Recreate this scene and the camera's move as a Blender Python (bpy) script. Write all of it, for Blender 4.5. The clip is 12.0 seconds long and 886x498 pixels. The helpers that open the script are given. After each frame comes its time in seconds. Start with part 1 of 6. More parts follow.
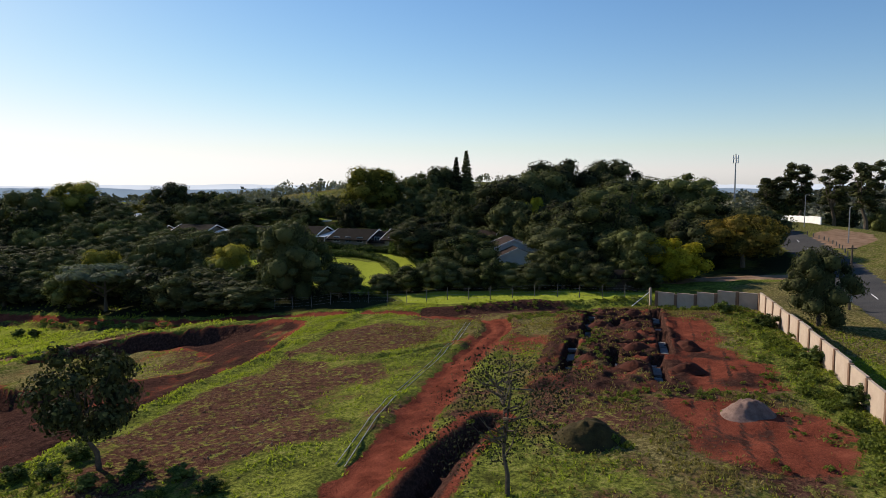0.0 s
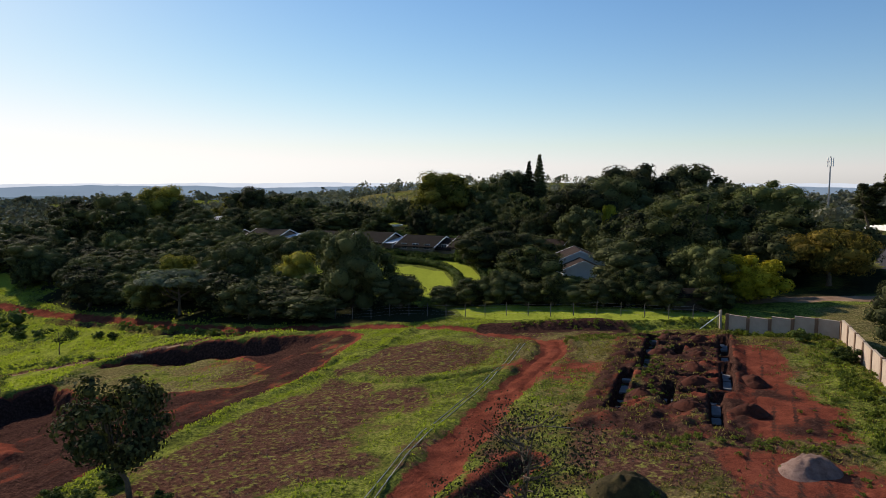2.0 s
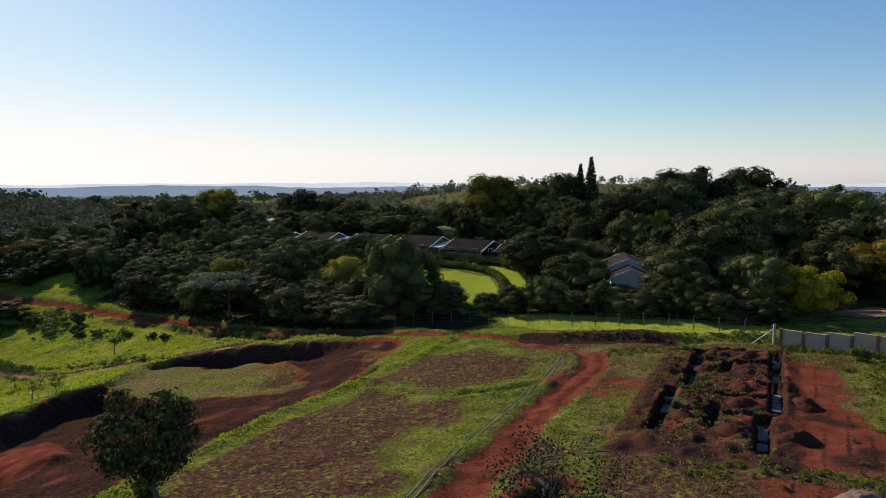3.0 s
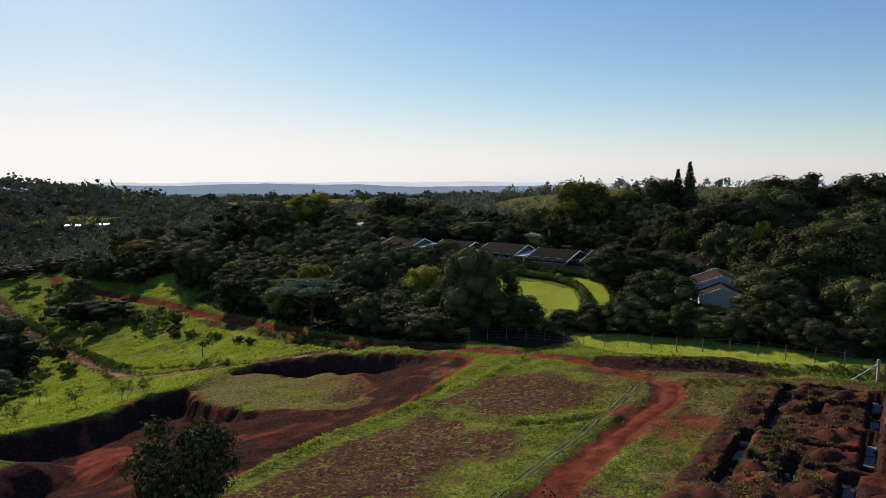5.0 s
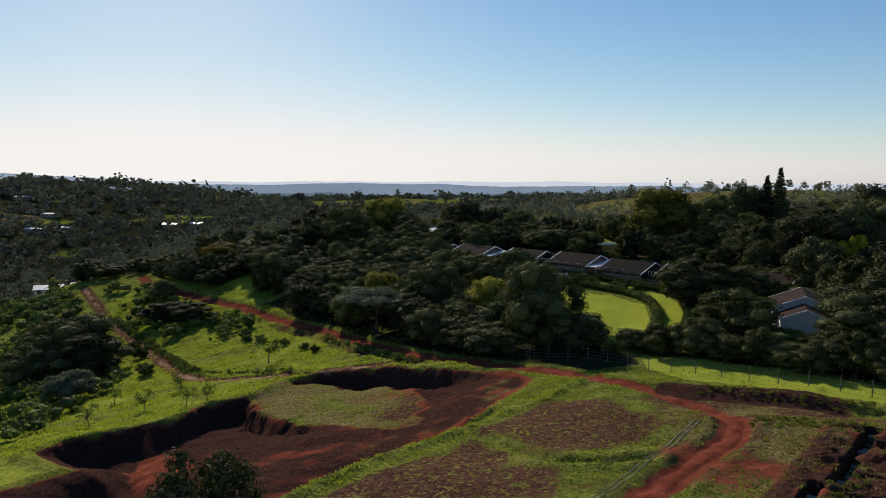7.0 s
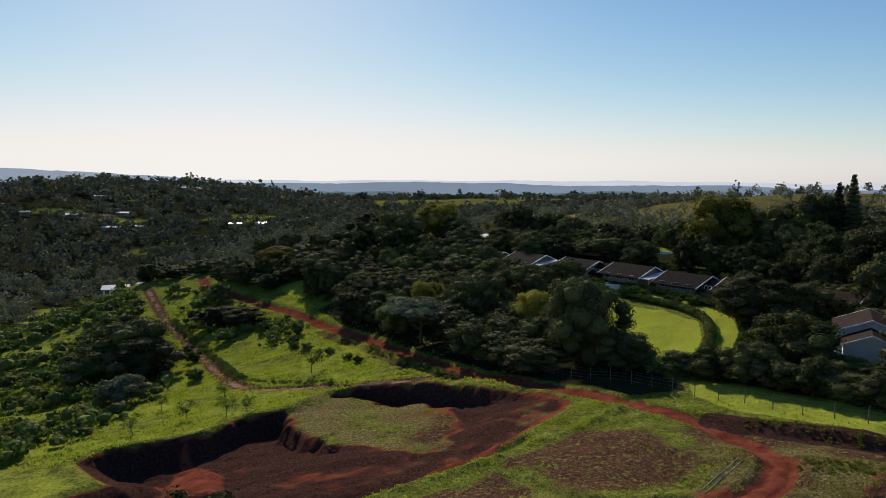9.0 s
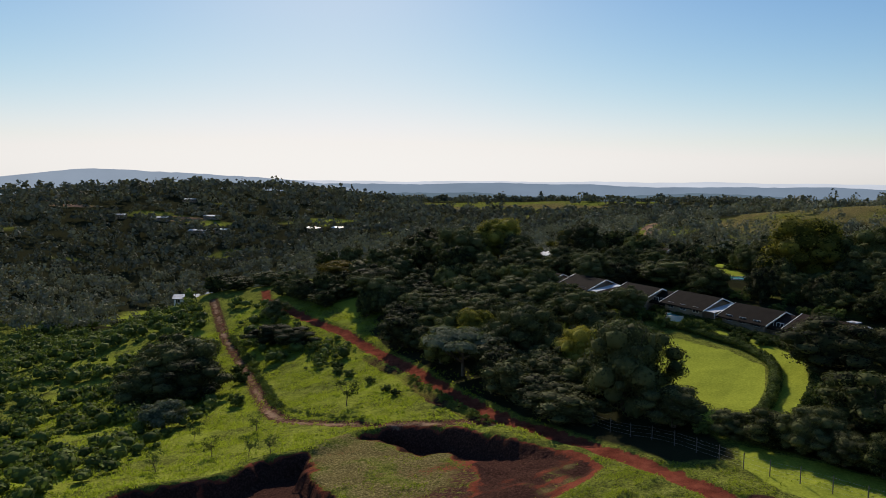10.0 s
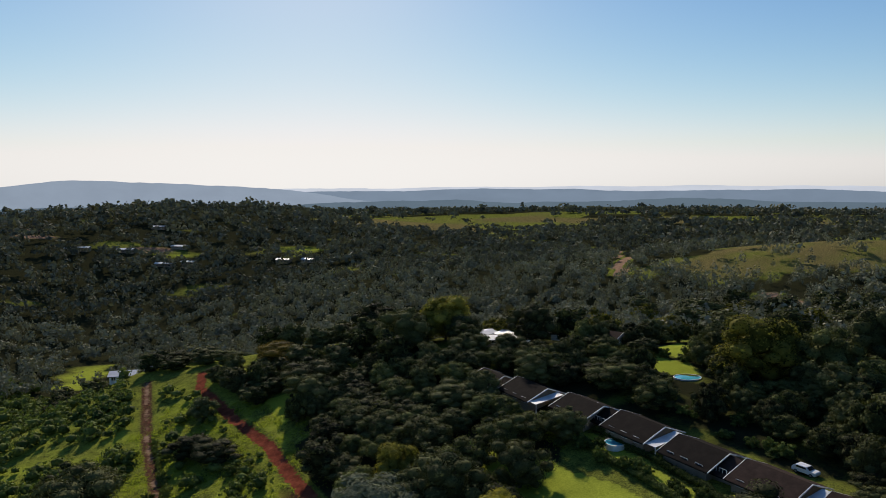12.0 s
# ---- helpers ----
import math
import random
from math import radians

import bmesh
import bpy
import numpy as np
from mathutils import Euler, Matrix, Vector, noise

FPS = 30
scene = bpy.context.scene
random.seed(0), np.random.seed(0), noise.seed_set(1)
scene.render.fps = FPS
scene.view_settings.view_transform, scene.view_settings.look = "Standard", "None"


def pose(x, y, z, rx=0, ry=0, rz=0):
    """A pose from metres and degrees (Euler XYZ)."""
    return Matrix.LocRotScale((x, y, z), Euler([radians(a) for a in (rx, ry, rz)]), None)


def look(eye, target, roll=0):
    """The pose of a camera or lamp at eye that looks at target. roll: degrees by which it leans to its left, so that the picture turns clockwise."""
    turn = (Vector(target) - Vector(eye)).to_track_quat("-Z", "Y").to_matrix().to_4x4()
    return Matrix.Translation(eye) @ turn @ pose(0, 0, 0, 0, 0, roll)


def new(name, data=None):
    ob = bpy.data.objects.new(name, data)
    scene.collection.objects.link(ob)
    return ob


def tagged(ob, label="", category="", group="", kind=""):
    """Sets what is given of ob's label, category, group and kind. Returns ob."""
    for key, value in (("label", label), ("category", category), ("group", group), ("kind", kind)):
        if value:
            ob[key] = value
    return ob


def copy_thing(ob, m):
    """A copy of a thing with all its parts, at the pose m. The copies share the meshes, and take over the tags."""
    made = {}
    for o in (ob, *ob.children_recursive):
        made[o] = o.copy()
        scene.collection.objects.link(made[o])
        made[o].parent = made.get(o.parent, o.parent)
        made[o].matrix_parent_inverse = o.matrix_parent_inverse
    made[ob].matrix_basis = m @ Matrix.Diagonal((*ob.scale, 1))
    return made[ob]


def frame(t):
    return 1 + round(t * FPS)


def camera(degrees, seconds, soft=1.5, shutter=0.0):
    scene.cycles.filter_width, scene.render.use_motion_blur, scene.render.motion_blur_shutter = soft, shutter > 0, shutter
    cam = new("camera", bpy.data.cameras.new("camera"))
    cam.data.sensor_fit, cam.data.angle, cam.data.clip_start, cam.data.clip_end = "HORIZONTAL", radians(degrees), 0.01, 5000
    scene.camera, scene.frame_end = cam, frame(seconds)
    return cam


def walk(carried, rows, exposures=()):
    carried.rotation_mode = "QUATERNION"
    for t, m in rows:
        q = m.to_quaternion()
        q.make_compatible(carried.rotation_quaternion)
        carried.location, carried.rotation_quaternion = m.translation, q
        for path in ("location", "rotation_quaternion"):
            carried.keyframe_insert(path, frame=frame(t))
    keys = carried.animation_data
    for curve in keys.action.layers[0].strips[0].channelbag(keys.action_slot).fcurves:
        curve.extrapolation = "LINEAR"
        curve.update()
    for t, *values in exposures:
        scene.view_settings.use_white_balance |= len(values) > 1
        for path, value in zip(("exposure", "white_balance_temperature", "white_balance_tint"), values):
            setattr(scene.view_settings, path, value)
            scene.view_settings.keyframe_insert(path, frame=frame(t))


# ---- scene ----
cam = camera(65.5, 12.0, 0.55)
PATH = [
    (0, (-6.289, -4.334, 19.277), (-5.793, -2.405, 19.091), -0.2),
    (0.5, (-5.488, -3.966, 19.791), (-5.008, -2.033, 19.603), -0.3),
    (1, (-4.815, -3.701, 20.304), (-4.39, -1.756, 20.114), -0.2),
    (1.5, (-4.012, -3.406, 20.732), (-3.665, -1.445, 20.542), -0.2),
    (2, (-3.074, -2.961, 21.229), (-2.806, -0.988, 21.038), -0.1),
    (2.5, (-2.226, -2.567, 21.685), (-2.036, -0.585, 21.494), -0.1),
    (3, (-1.434, -2.133, 22.129), (-1.322, -0.145, 21.938), -0.1),
    (5, (1.957, -0.057, 24.035), (1.783, 1.926, 23.841), 0.1),
    (5.5, (2.849, 0.556, 24.456), (2.608, 2.532, 24.262), 0.1),
    (6, (3.659, 1.237, 24.951), (3.351, 3.204, 24.757), 0.1),
    (6.5, (4.287, 1.898, 25.424), (3.922, 3.854, 25.229), 0.2),
    (7, (4.92, 2.604, 25.877), (4.507, 4.551, 25.681), 0.3),
    (9, (7.564, 5.442, 28.014), (6.975, 7.343, 27.813), 0.4),
    (9.5, (9.089, 7.403, 29.241), (8.421, 9.278, 29.04), 0.5),
    (10, (12.097, 13.531, 32.619), (11.284, 15.347, 32.417), 0.5),
    (10.5, (15.279, 20.841, 38.042), (14.475, 22.662, 37.842), 0.2),
    (11, (16.996, 25.95, 43.872), (16.201, 27.775, 43.677), -0.0),
    (11.5, (17.656, 29.439, 49.872), (16.871, 31.268, 49.678), -0.2),
    (12, (18.216, 31.214, 54.243), (17.437, 33.046, 54.05), -0.3),
]
EXPOSE = [(0, 0.44, 6700, 17), (3, 0.34, 6700, 17), (6, 0.20, 6700, 17), (9, 0.16, 6700, 17), (12, 0.14, 6700, 17)]
walk(cam, [(t, look(eye, target, roll)) for t, eye, target, roll in PATH], EXPOSE)

# ---- light ----
GLARE = 8.9                          # radiance at which the haze levels off
SUN_AZ, SUN_EL = 33.0, 28.0          # degrees to the left of +y, degrees above the horizon
scene.view_settings.exposure = 0.0
world = bpy.data.worlds.new("sky")
scene.world = world
world.use_nodes = True
wn, wl = world.node_tree.nodes, world.node_tree.links
sky = wn.new("ShaderNodeTexSky")
sky.sky_type, sky.sun_disc = "NISHITA", False
sky.sun_elevation, sky.sun_rotation = radians(SUN_EL), radians(-SUN_AZ)
sky.air_density, sky.dust_density, sky.ozone_density, sky.altitude = 1.0, 0.25, 3.0, 300
soften = wn.new("ShaderNodeHueSaturation")
soften.inputs["Saturation"].default_value = 1.2
wl.new(sky.outputs[0], soften.inputs["Color"])
# the haze of the morning holds back the glare along the horizon and keeps it pale
split, bright, join = wn.new("ShaderNodeSeparateColor"), {}, wn.new("ShaderNodeCombineColor")
wl.new(soften.outputs[0], split.inputs[0])


def sky_math(op, a, b):
    m = wn.new("ShaderNodeMath")
    m.operation = op
    for sock, value in zip(m.inputs, (a, b)):
        if isinstance(value, (int, float)):
            sock.default_value = value
        else:
            wl.new(value, sock)
    return m.outputs[0]


for channel in ("Red", "Green", "Blue"):
    c = split.outputs[channel]
    bright[channel] = sky_math("DIVIDE", c, sky_math("POWER", sky_math("ADD", sky_math("POWER", sky_math("DIVIDE", c, GLARE), 4.0), 1.0), 0.25))
wl.new(sky_math("MINIMUM", bright["Red"], sky_math("MULTIPLY", bright["Green"], 0.97)), join.inputs["Red"])
wl.new(bright["Green"], join.inputs["Green"])
wl.new(sky_math("MAXIMUM", bright["Blue"], sky_math("MULTIPLY", bright["Green"], 0.955)), join.inputs["Blue"])
wl.new(join.outputs[0], wn["Background"].inputs["Color"])
wn["Background"].inputs["Strength"].default_value = 0.094
sun = new("sun", bpy.data.lights.new("sun", "SUN"))
sun.data.energy, sun.data.angle, sun.data.color = 4.1, radians(0.53), (1.0, 0.92, 0.76)
sun_way = Vector((-math.sin(radians(SUN_AZ)) * math.cos(radians(SUN_EL)), math.cos(radians(SUN_AZ)) * math.cos(radians(SUN_EL)), math.sin(radians(SUN_EL))))
sun.matrix_world = look(sun_way * 300, (0, 0, 0))


# ---- materials ----
def shader(name, rough=0.8, spec=0.3):
    m = bpy.data.materials.new(name)
    m.use_nodes = True
    b = m.node_tree.nodes["Principled BSDF"]
    b.inputs["Roughness"].default_value = rough
    b.inputs["Specular IOR Level"].default_value = spec
    return m, m.node_tree.nodes, m.node_tree.links, b


def noise_node(nodes, links, scale, detail=4.0, rough=0.6, coords="Object", vec=None):
    if vec is None:
        vec = nodes.new("ShaderNodeTexCoord").outputs[coords]
    n = nodes.new("ShaderNodeTexNoise")
    n.inputs["Scale"].default_value, n.inputs["Detail"].default_value, n.inputs["Roughness"].default_value = scale, detail, rough
    links.new(vec, n.inputs["Vector"])
    return n.outputs["Fac"]


def ramp(nodes, links, fac, stops):
    r = nodes.new("ShaderNodeValToRGB")
    while len(r.color_ramp.elements) < len(stops):
        r.color_ramp.elements.new(0.5)
    for e, (p, c) in zip(r.color_ramp.elements, stops):
        e.position, e.color = p, (*c, 1) if len(c) == 3 else c
    links.new(fac, r.inputs["Fac"])
    return r.outputs["Color"]


def mix(nodes, links, fac, a, b, kind="MIX"):
    m = nodes.new("ShaderNodeMix")
    m.data_type, m.blend_type = "RGBA", kind
    for sock, value in ((m.inputs["Factor"], fac), (m.inputs["A"], a), (m.inputs["B"], b)):
        if isinstance(value, (int, float)):
            sock.default_value = value
        elif isinstance(value, tuple):
            sock.default_value = (*value, 1)
        else:
            links.new(value, sock)
    return m.outputs["Result"]


def math_node(nodes, links, op, *values):
    m = nodes.new("ShaderNodeMath")
    m.operation = op
    for sock, value in zip(m.inputs, values):
        if isinstance(value, (int, float)):
            sock.default_value = value
        else:
            links.new(value, sock)
    return m.outputs[0]


def bump(nodes, links, b, height, strength=0.5, dist=0.05):
    n = nodes.new("ShaderNodeBump")
    n.inputs["Strength"].default_value, n.inputs["Distance"].default_value = strength, dist
    links.new(height, n.inputs["Height"])
    links.new(n.outputs[0], b.inputs["Normal"])


def plain(name, dark, light, scale=2.0, rough=0.8, spec=0.3, metal=0.0, relief=0.2, fine=25.0):
    """A worn surface: two tones at two scales with a fine relief."""
    m, n, l, b = shader(name, rough, spec)
    coarse, grain = noise_node(n, l, scale), noise_node(n, l, fine)
    both = math_node(n, l, "ADD", math_node(n, l, "MULTIPLY", coarse, 0.65), math_node(n, l, "MULTIPLY", grain, 0.35))
    l.new(ramp(n, l, both, [(0.3, dark), (0.7, light)]), b.inputs["Base Color"])
    b.inputs["Metallic"].default_value = metal
    bump(n, l, b, grain, relief)
    return m


def foliage(name, dark, light, through_light=0.25, rough=0.8, wide=0.35, per_leaf=0.6, gloss=0.04):
    """Leaves: tone varies from tree to tree and from spray to spray, and some light comes through."""
    m, n, l, b = shader(name, rough, gloss)
    info, geo = n.new("ShaderNodeObjectInfo"), n.new("ShaderNodeNewGeometry")
    spray = math_node(n, l, "ADD", math_node(n, l, "MULTIPLY", geo.outputs["Random Per Island"], per_leaf), math_node(n, l, "MULTIPLY", noise_node(n, l, wide, 3), 1.1 - per_leaf))
    tone = math_node(n, l, "ADD", spray, math_node(n, l, "MULTIPLY", math_node(n, l, "SUBTRACT", info.outputs["Random"], 0.5), 0.55))
    colour = ramp(n, l, tone, [(0.15, dark), (0.95, light)])
    l.new(colour, b.inputs["Base Color"])
    t = n.new("ShaderNodeBsdfTranslucent")
    l.new(mix(n, l, 1.0, colour, (0.97, 1.05, 0.5), "MULTIPLY"), t.inputs["Color"])
    s = n.new("ShaderNodeMixShader")
    s.inputs[0].default_value = through_light
    l.new(b.outputs[0], s.inputs[1]), l.new(t.outputs[0], s.inputs[2])
    l.new(s.outputs[0], n["Material Output"].inputs["Surface"])
    return m


def ground_material():
    """Grass, red earth, dry grass, lawn and tar after the cover layers of the sheet, broken up by noise at several scales."""
    m, n, l, b = shader("ground", 1.0, 0.0)
    cover, kind = n.new("ShaderNodeVertexColor"), n.new("ShaderNodeVertexColor")
    cover.layer_name, kind.layer_name = "cover", "kind"
    ca, cb = n.new("ShaderNodeSeparateColor"), n.new("ShaderNodeSeparateColor")
    l.new(cover.outputs["Color"], ca.inputs[0]), l.new(kind.outputs["Color"], cb.inputs[0])
    soil, dry, dark = ca.outputs
    lawn, tar, pale = cb.outputs
    brown, shade_litter = cover.outputs["Alpha"], kind.outputs["Alpha"]
    wide, mid, fine, grit = (noise_node(n, l, s, d, 0.65) for s, d in ((0.09, 4), (0.55, 5), (3.2, 4), (14.0, 3)))
    grass = ramp(n, l, mid, [(0.3, (0.092, 0.095, 0.025)), (0.5, (0.222, 0.25, 0.045)), (0.72, (0.335, 0.37, 0.07))])
    grass = mix(n, l, math_node(n, l, "MULTIPLY", ramp(n, l, fine, [(0.38, (1, 1, 1)), (0.56, (0, 0, 0))]), 0.8), grass, (0.040, 0.050, 0.016))
    speck = noise_node(n, l, 7.5, 3, 0.7)
    grass = mix(n, l, math_node(n, l, "MULTIPLY", ramp(n, l, speck, [(0.44, (1, 1, 1)), (0.52, (0, 0, 0))]), 0.5), grass, (0.028, 0.034, 0.007))
    straw = ramp(n, l, fine, [(0.34, (0.075, 0.065, 0.022)), (0.5, (0.17, 0.14, 0.055)), (0.66, (0.33, 0.28, 0.12))])
    straw = mix(n, l, math_node(n, l, "MULTIPLY", ramp(n, l, speck, [(0.44, (1, 1, 1)), (0.52, (0, 0, 0))]), 0.55), straw, (0.05, 0.04, 0.018))
    earth = ramp(n, l, math_node(n, l, "ADD", math_node(n, l, "MULTIPLY", mid, 0.5), math_node(n, l, "MULTIPLY", grit, 0.5)),
                 [(0.32, (0.05, 0.014, 0.010)), (0.5, (0.18, 0.050, 0.030)), (0.70, (0.34, 0.105, 0.062))])
    # dug earth; its near-black also stands in for shade on cut faces
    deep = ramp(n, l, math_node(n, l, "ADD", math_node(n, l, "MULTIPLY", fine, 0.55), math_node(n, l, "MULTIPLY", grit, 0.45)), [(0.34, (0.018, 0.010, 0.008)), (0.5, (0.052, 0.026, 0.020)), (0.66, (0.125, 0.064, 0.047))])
    mown = ramp(n, l, fine, [(0.3, (0.19, 0.228, 0.028)), (0.7, (0.335, 0.385, 0.052))])
    road = ramp(n, l, grit, [(0.3, (0.06, 0.058, 0.056)), (0.7, (0.10, 0.098, 0.095))])
    humus = ramp(n, l, math_node(n, l, "ADD", math_node(n, l, "MULTIPLY", fine, 0.55), math_node(n, l, "MULTIPLY", grit, 0.45)),
                 [(0.36, (0.026, 0.013, 0.010)), (0.5, (0.098, 0.047, 0.033)), (0.64, (0.19, 0.10, 0.068))])
    # leaf litter, near black so that it carries the shade under trees
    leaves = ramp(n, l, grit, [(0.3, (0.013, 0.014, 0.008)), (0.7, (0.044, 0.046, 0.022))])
    weeds = ramp(n, l, noise_node(n, l, 1.6, 5, 0.75), [(0.52, (0, 0, 0)), (0.60, (1, 1, 1))])
    clay = ramp(n, l, mid, [(0.3, (0.20, 0.12, 0.075)), (0.7, (0.36, 0.24, 0.16))])

    def ragged(amount, spread=0.9):
        jitter = math_node(n, l, "ADD", math_node(n, l, "MULTIPLY", math_node(n, l, "SUBTRACT", mid, 0.5), spread),
                           math_node(n, l, "MULTIPLY", math_node(n, l, "SUBTRACT", fine, 0.5), spread * 1.1))
        return ramp(n, l, math_node(n, l, "ADD", amount, jitter), [(0.4, (0, 0, 0)), (0.6, (1, 1, 1))])

    c = mix(n, l, ragged(dry), grass, straw)
    c = mix(n, l, ragged(brown, 0.7), c, mix(n, l, math_node(n, l, "MULTIPLY", weeds, 0.75), humus, grass))
    c = mix(n, l, ragged(soil), c, earth)
    c = mix(n, l, ragged(shade_litter, 0.5), c, leaves)
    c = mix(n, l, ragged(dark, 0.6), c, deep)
    c = mix(n, l, ragged(pale, 0.5), c, clay)
    c = mix(n, l, ragged(lawn, 0.12), c, mown)
    c = mix(n, l, ragged(tar, 0.08), c, road)
    c = mix(n, l, 0.35, c, ramp(n, l, wide, [(0.3, (0.62, 0.62, 0.62)), (0.7, (1, 1, 1))]), "MULTIPLY")
    l.new(c, b.inputs["Base Color"])
    rough_h = math_node(n, l, "ADD", math_node(n, l, "MULTIPLY", fine, 0.7), math_node(n, l, "MULTIPLY", grit, 0.3))
    flat = math_node(n, l, "MAXIMUM", tar, math_node(n, l, "MULTIPLY", lawn, 0.85))
    bump(n, l, b, math_node(n, l, "MULTIPLY", rough_h, math_node(n, l, "SUBTRACT", 1.0, flat)), 0.8, 0.25)
    return m


GROUND = ground_material()
LEAF_DARK = foliage("leaves_dark_green", (0.014, 0.016, 0.009), (0.122, 0.13, 0.05), 0.14)
LEAF_MID = foliage("leaves_green", (0.018, 0.023, 0.010), (0.155, 0.168, 0.056), 0.18)
LEAF_OLIVE = foliage("leaves_olive", (0.04, 0.045, 0.009), (0.36, 0.32, 0.065), 0.35)
LEAF_GOLD = foliage("leaves_golden", (0.20, 0.17, 0.012), (0.62, 0.52, 0.05), 0.35)
LEAF_GREY = foliage("leaves_grey_green", (0.05, 0.062, 0.04), (0.17, 0.19, 0.12))
LEAF_BUSH = foliage("leaves_scrub", (0.022, 0.036, 0.012), (0.15, 0.19, 0.05))
LEAF_BLADE = foliage("grass_blades", (0.125, 0.155, 0.022), (0.27, 0.315, 0.05), 0.6, gloss=0.0)
LEAF_STRAW = foliage("dry_grass_blades", (0.10, 0.085, 0.03), (0.36, 0.29, 0.12), 0.4, gloss=0.0)
LEAF_WEED = foliage("weed_leaves", (0.05, 0.065, 0.014), (0.22, 0.26, 0.06), 0.4, gloss=0.0)
LEAF_DUSK = foliage("leaves_dusky", (0.013, 0.015, 0.009), (0.05, 0.052, 0.028), 0.08)
# paler and greyer than the near leaves: haze put into the colour
LEAF_FAR = foliage("leaves_far_hazed", (0.046, 0.048, 0.038), (0.26, 0.255, 0.175), 0.1, 0.95, 0.012, 0.4)
LEAF_RUST = foliage("leaves_rust_olive", (0.06, 0.05, 0.012), (0.34, 0.24, 0.05), 0.3)
BARK = plain("bark", (0.05, 0.038, 0.028), (0.15, 0.12, 0.09), 4, 0.9, 0.1)
CONCRETE = plain("wall_concrete", (0.34, 0.26, 0.20), (0.50, 0.40, 0.31), 0.7, 0.9, 0.15)
PILLAR = plain("pillar_brown", (0.14, 0.08, 0.05), (0.24, 0.15, 0.10), 2, 0.9, 0.15)
FOOTING = plain("footing_grey", (0.14, 0.14, 0.138), (0.27, 0.268, 0.262), 1.5, 0.85, 0.2)
SAND = plain("sand_heap", (0.10, 0.06, 0.048), (0.29, 0.195, 0.16), 1.6, 0.95, 0.1, 0, 0.6, 9)
MOUND = plain("overgrown_earth", (0.022, 0.016, 0.008), (0.07, 0.055, 0.02), 1.4, 0.95, 0.1, 0, 0.8, 7)
EARTH = plain("earth_heap", (0.026, 0.010, 0.007), (0.10, 0.030, 0.017), 1.3, 0.95, 0.1, 0, 0.8, 6)
CLOD = plain("clods", (0.07, 0.042, 0.032), (0.24, 0.165, 0.125), 0.8, 0.95, 0.05, 0, 0.5, 8)
ROOF_DARK = plain("roof_tiles_dark", (0.007, 0.006, 0.006), (0.019, 0.016, 0.014), 0.8, 0.95, 0.04)
ROOF_BROWN = plain("roof_tiles_brown", (0.022, 0.015, 0.013), (0.052, 0.036, 0.030), 0.8, 0.95, 0.04)
ROOF_PALE = plain("roof_sheet_pale", (0.45, 0.46, 0.48), (0.68, 0.69, 0.70), 0.6, 0.45, 0.5)
PLASTER = plain("plaster_white", (0.62, 0.62, 0.62), (0.80, 0.80, 0.79), 0.6, 0.8, 0.3)
TRIM = plain("trim_white", (0.66, 0.66, 0.66), (0.84, 0.84, 0.83), 1.5, 0.6, 0.4)
METAL = plain("metal_grey", (0.22, 0.22, 0.23), (0.40, 0.40, 0.41), 3, 0.45, 0.5, 0.7)
POST = plain("fence_post", (0.07, 0.065, 0.06), (0.15, 0.14, 0.125), 3, 0.85, 0.2)
BRICK = plain("brick_dark", (0.03, 0.023, 0.018), (0.075, 0.055, 0.042), 2, 0.9, 0.2)
GLASS, gn, gl, gb = shader("window_glass", 0.05, 0.6)
gb.inputs["Base Color"].default_value = (0.02, 0.025, 0.03, 1)
WATER, qn, ql, qb = shader("pool_water", 0.04, 0.6)
ql.new(ramp(qn, ql, noise_node(qn, ql, 1.5), [(0.3, (0.04, 0.32, 0.42)), (0.7, (0.10, 0.50, 0.60))]), qb.inputs["Base Color"])
# plaster darkened in its colour to stand in for shade on house walls
SHADE_WALL = plain("plaster_in_shade", (0.20, 0.16, 0.12), (0.32, 0.26, 0.20), 0.6, 0.9, 0.15)


# ---- landform ----
# A smooth height over the plan (x, y in hundreds of metres round (0, 100)) for the near ridge, and single hills beyond it.
NEAR = {(0, 0): 1.5, (0, 1): -0.3, (0, 2): 11.1, (0, 3): 3.3, (0, 4): -6.9, (0, 5): 0.4, (1, 0): 11.2, (1, 1): 2.7, (1, 2): -15.9, (1, 3): -3.4, (1, 4): 7.1, (2, 0): -7.1, (2, 1): 1, (2, 2): 1.2, (2, 3): 0.8, (3, 0): -0.1, (3, 1): -1.4, (3, 2): 4.2, (4, 0): 2.5, (4, 1): -1.6, (5, 0): 0.1}


def sm(a, b, v):
    t = np.clip((v - a) / (b - a), 0, 1)
    return t * t * (3 - 2 * t)


def hill(x, y, cx, cy, h, a, b, turn=0):
    c, s = math.cos(radians(turn)), math.sin(radians(turn))
    u, v = ((x - cx) * c + (y - cy) * s) / a, (-(x - cx) * s + (y - cy) * c) / b
    return h * np.exp(-u * u - v * v)


def far_z(x, y):
    d = np.hypot(x, y)
    return (-22 - 0.022 * np.maximum(0, d - 1000) + hill(x, y, -700, 800, 38, 330, 500, 30) + hill(x, y, 120, 480, 37, 230, 120) + hill(x, y, -100, 1650, 22, 900, 320)
            + hill(x, y, 60, 150, 34, 150, 190) + hill(x, y, -330, 330, -26, 110, 260, 35) + hill(x, y, 900, 600, 26, 600, 700) + hill(x, y, -1100, 300, 26, 300, 500))


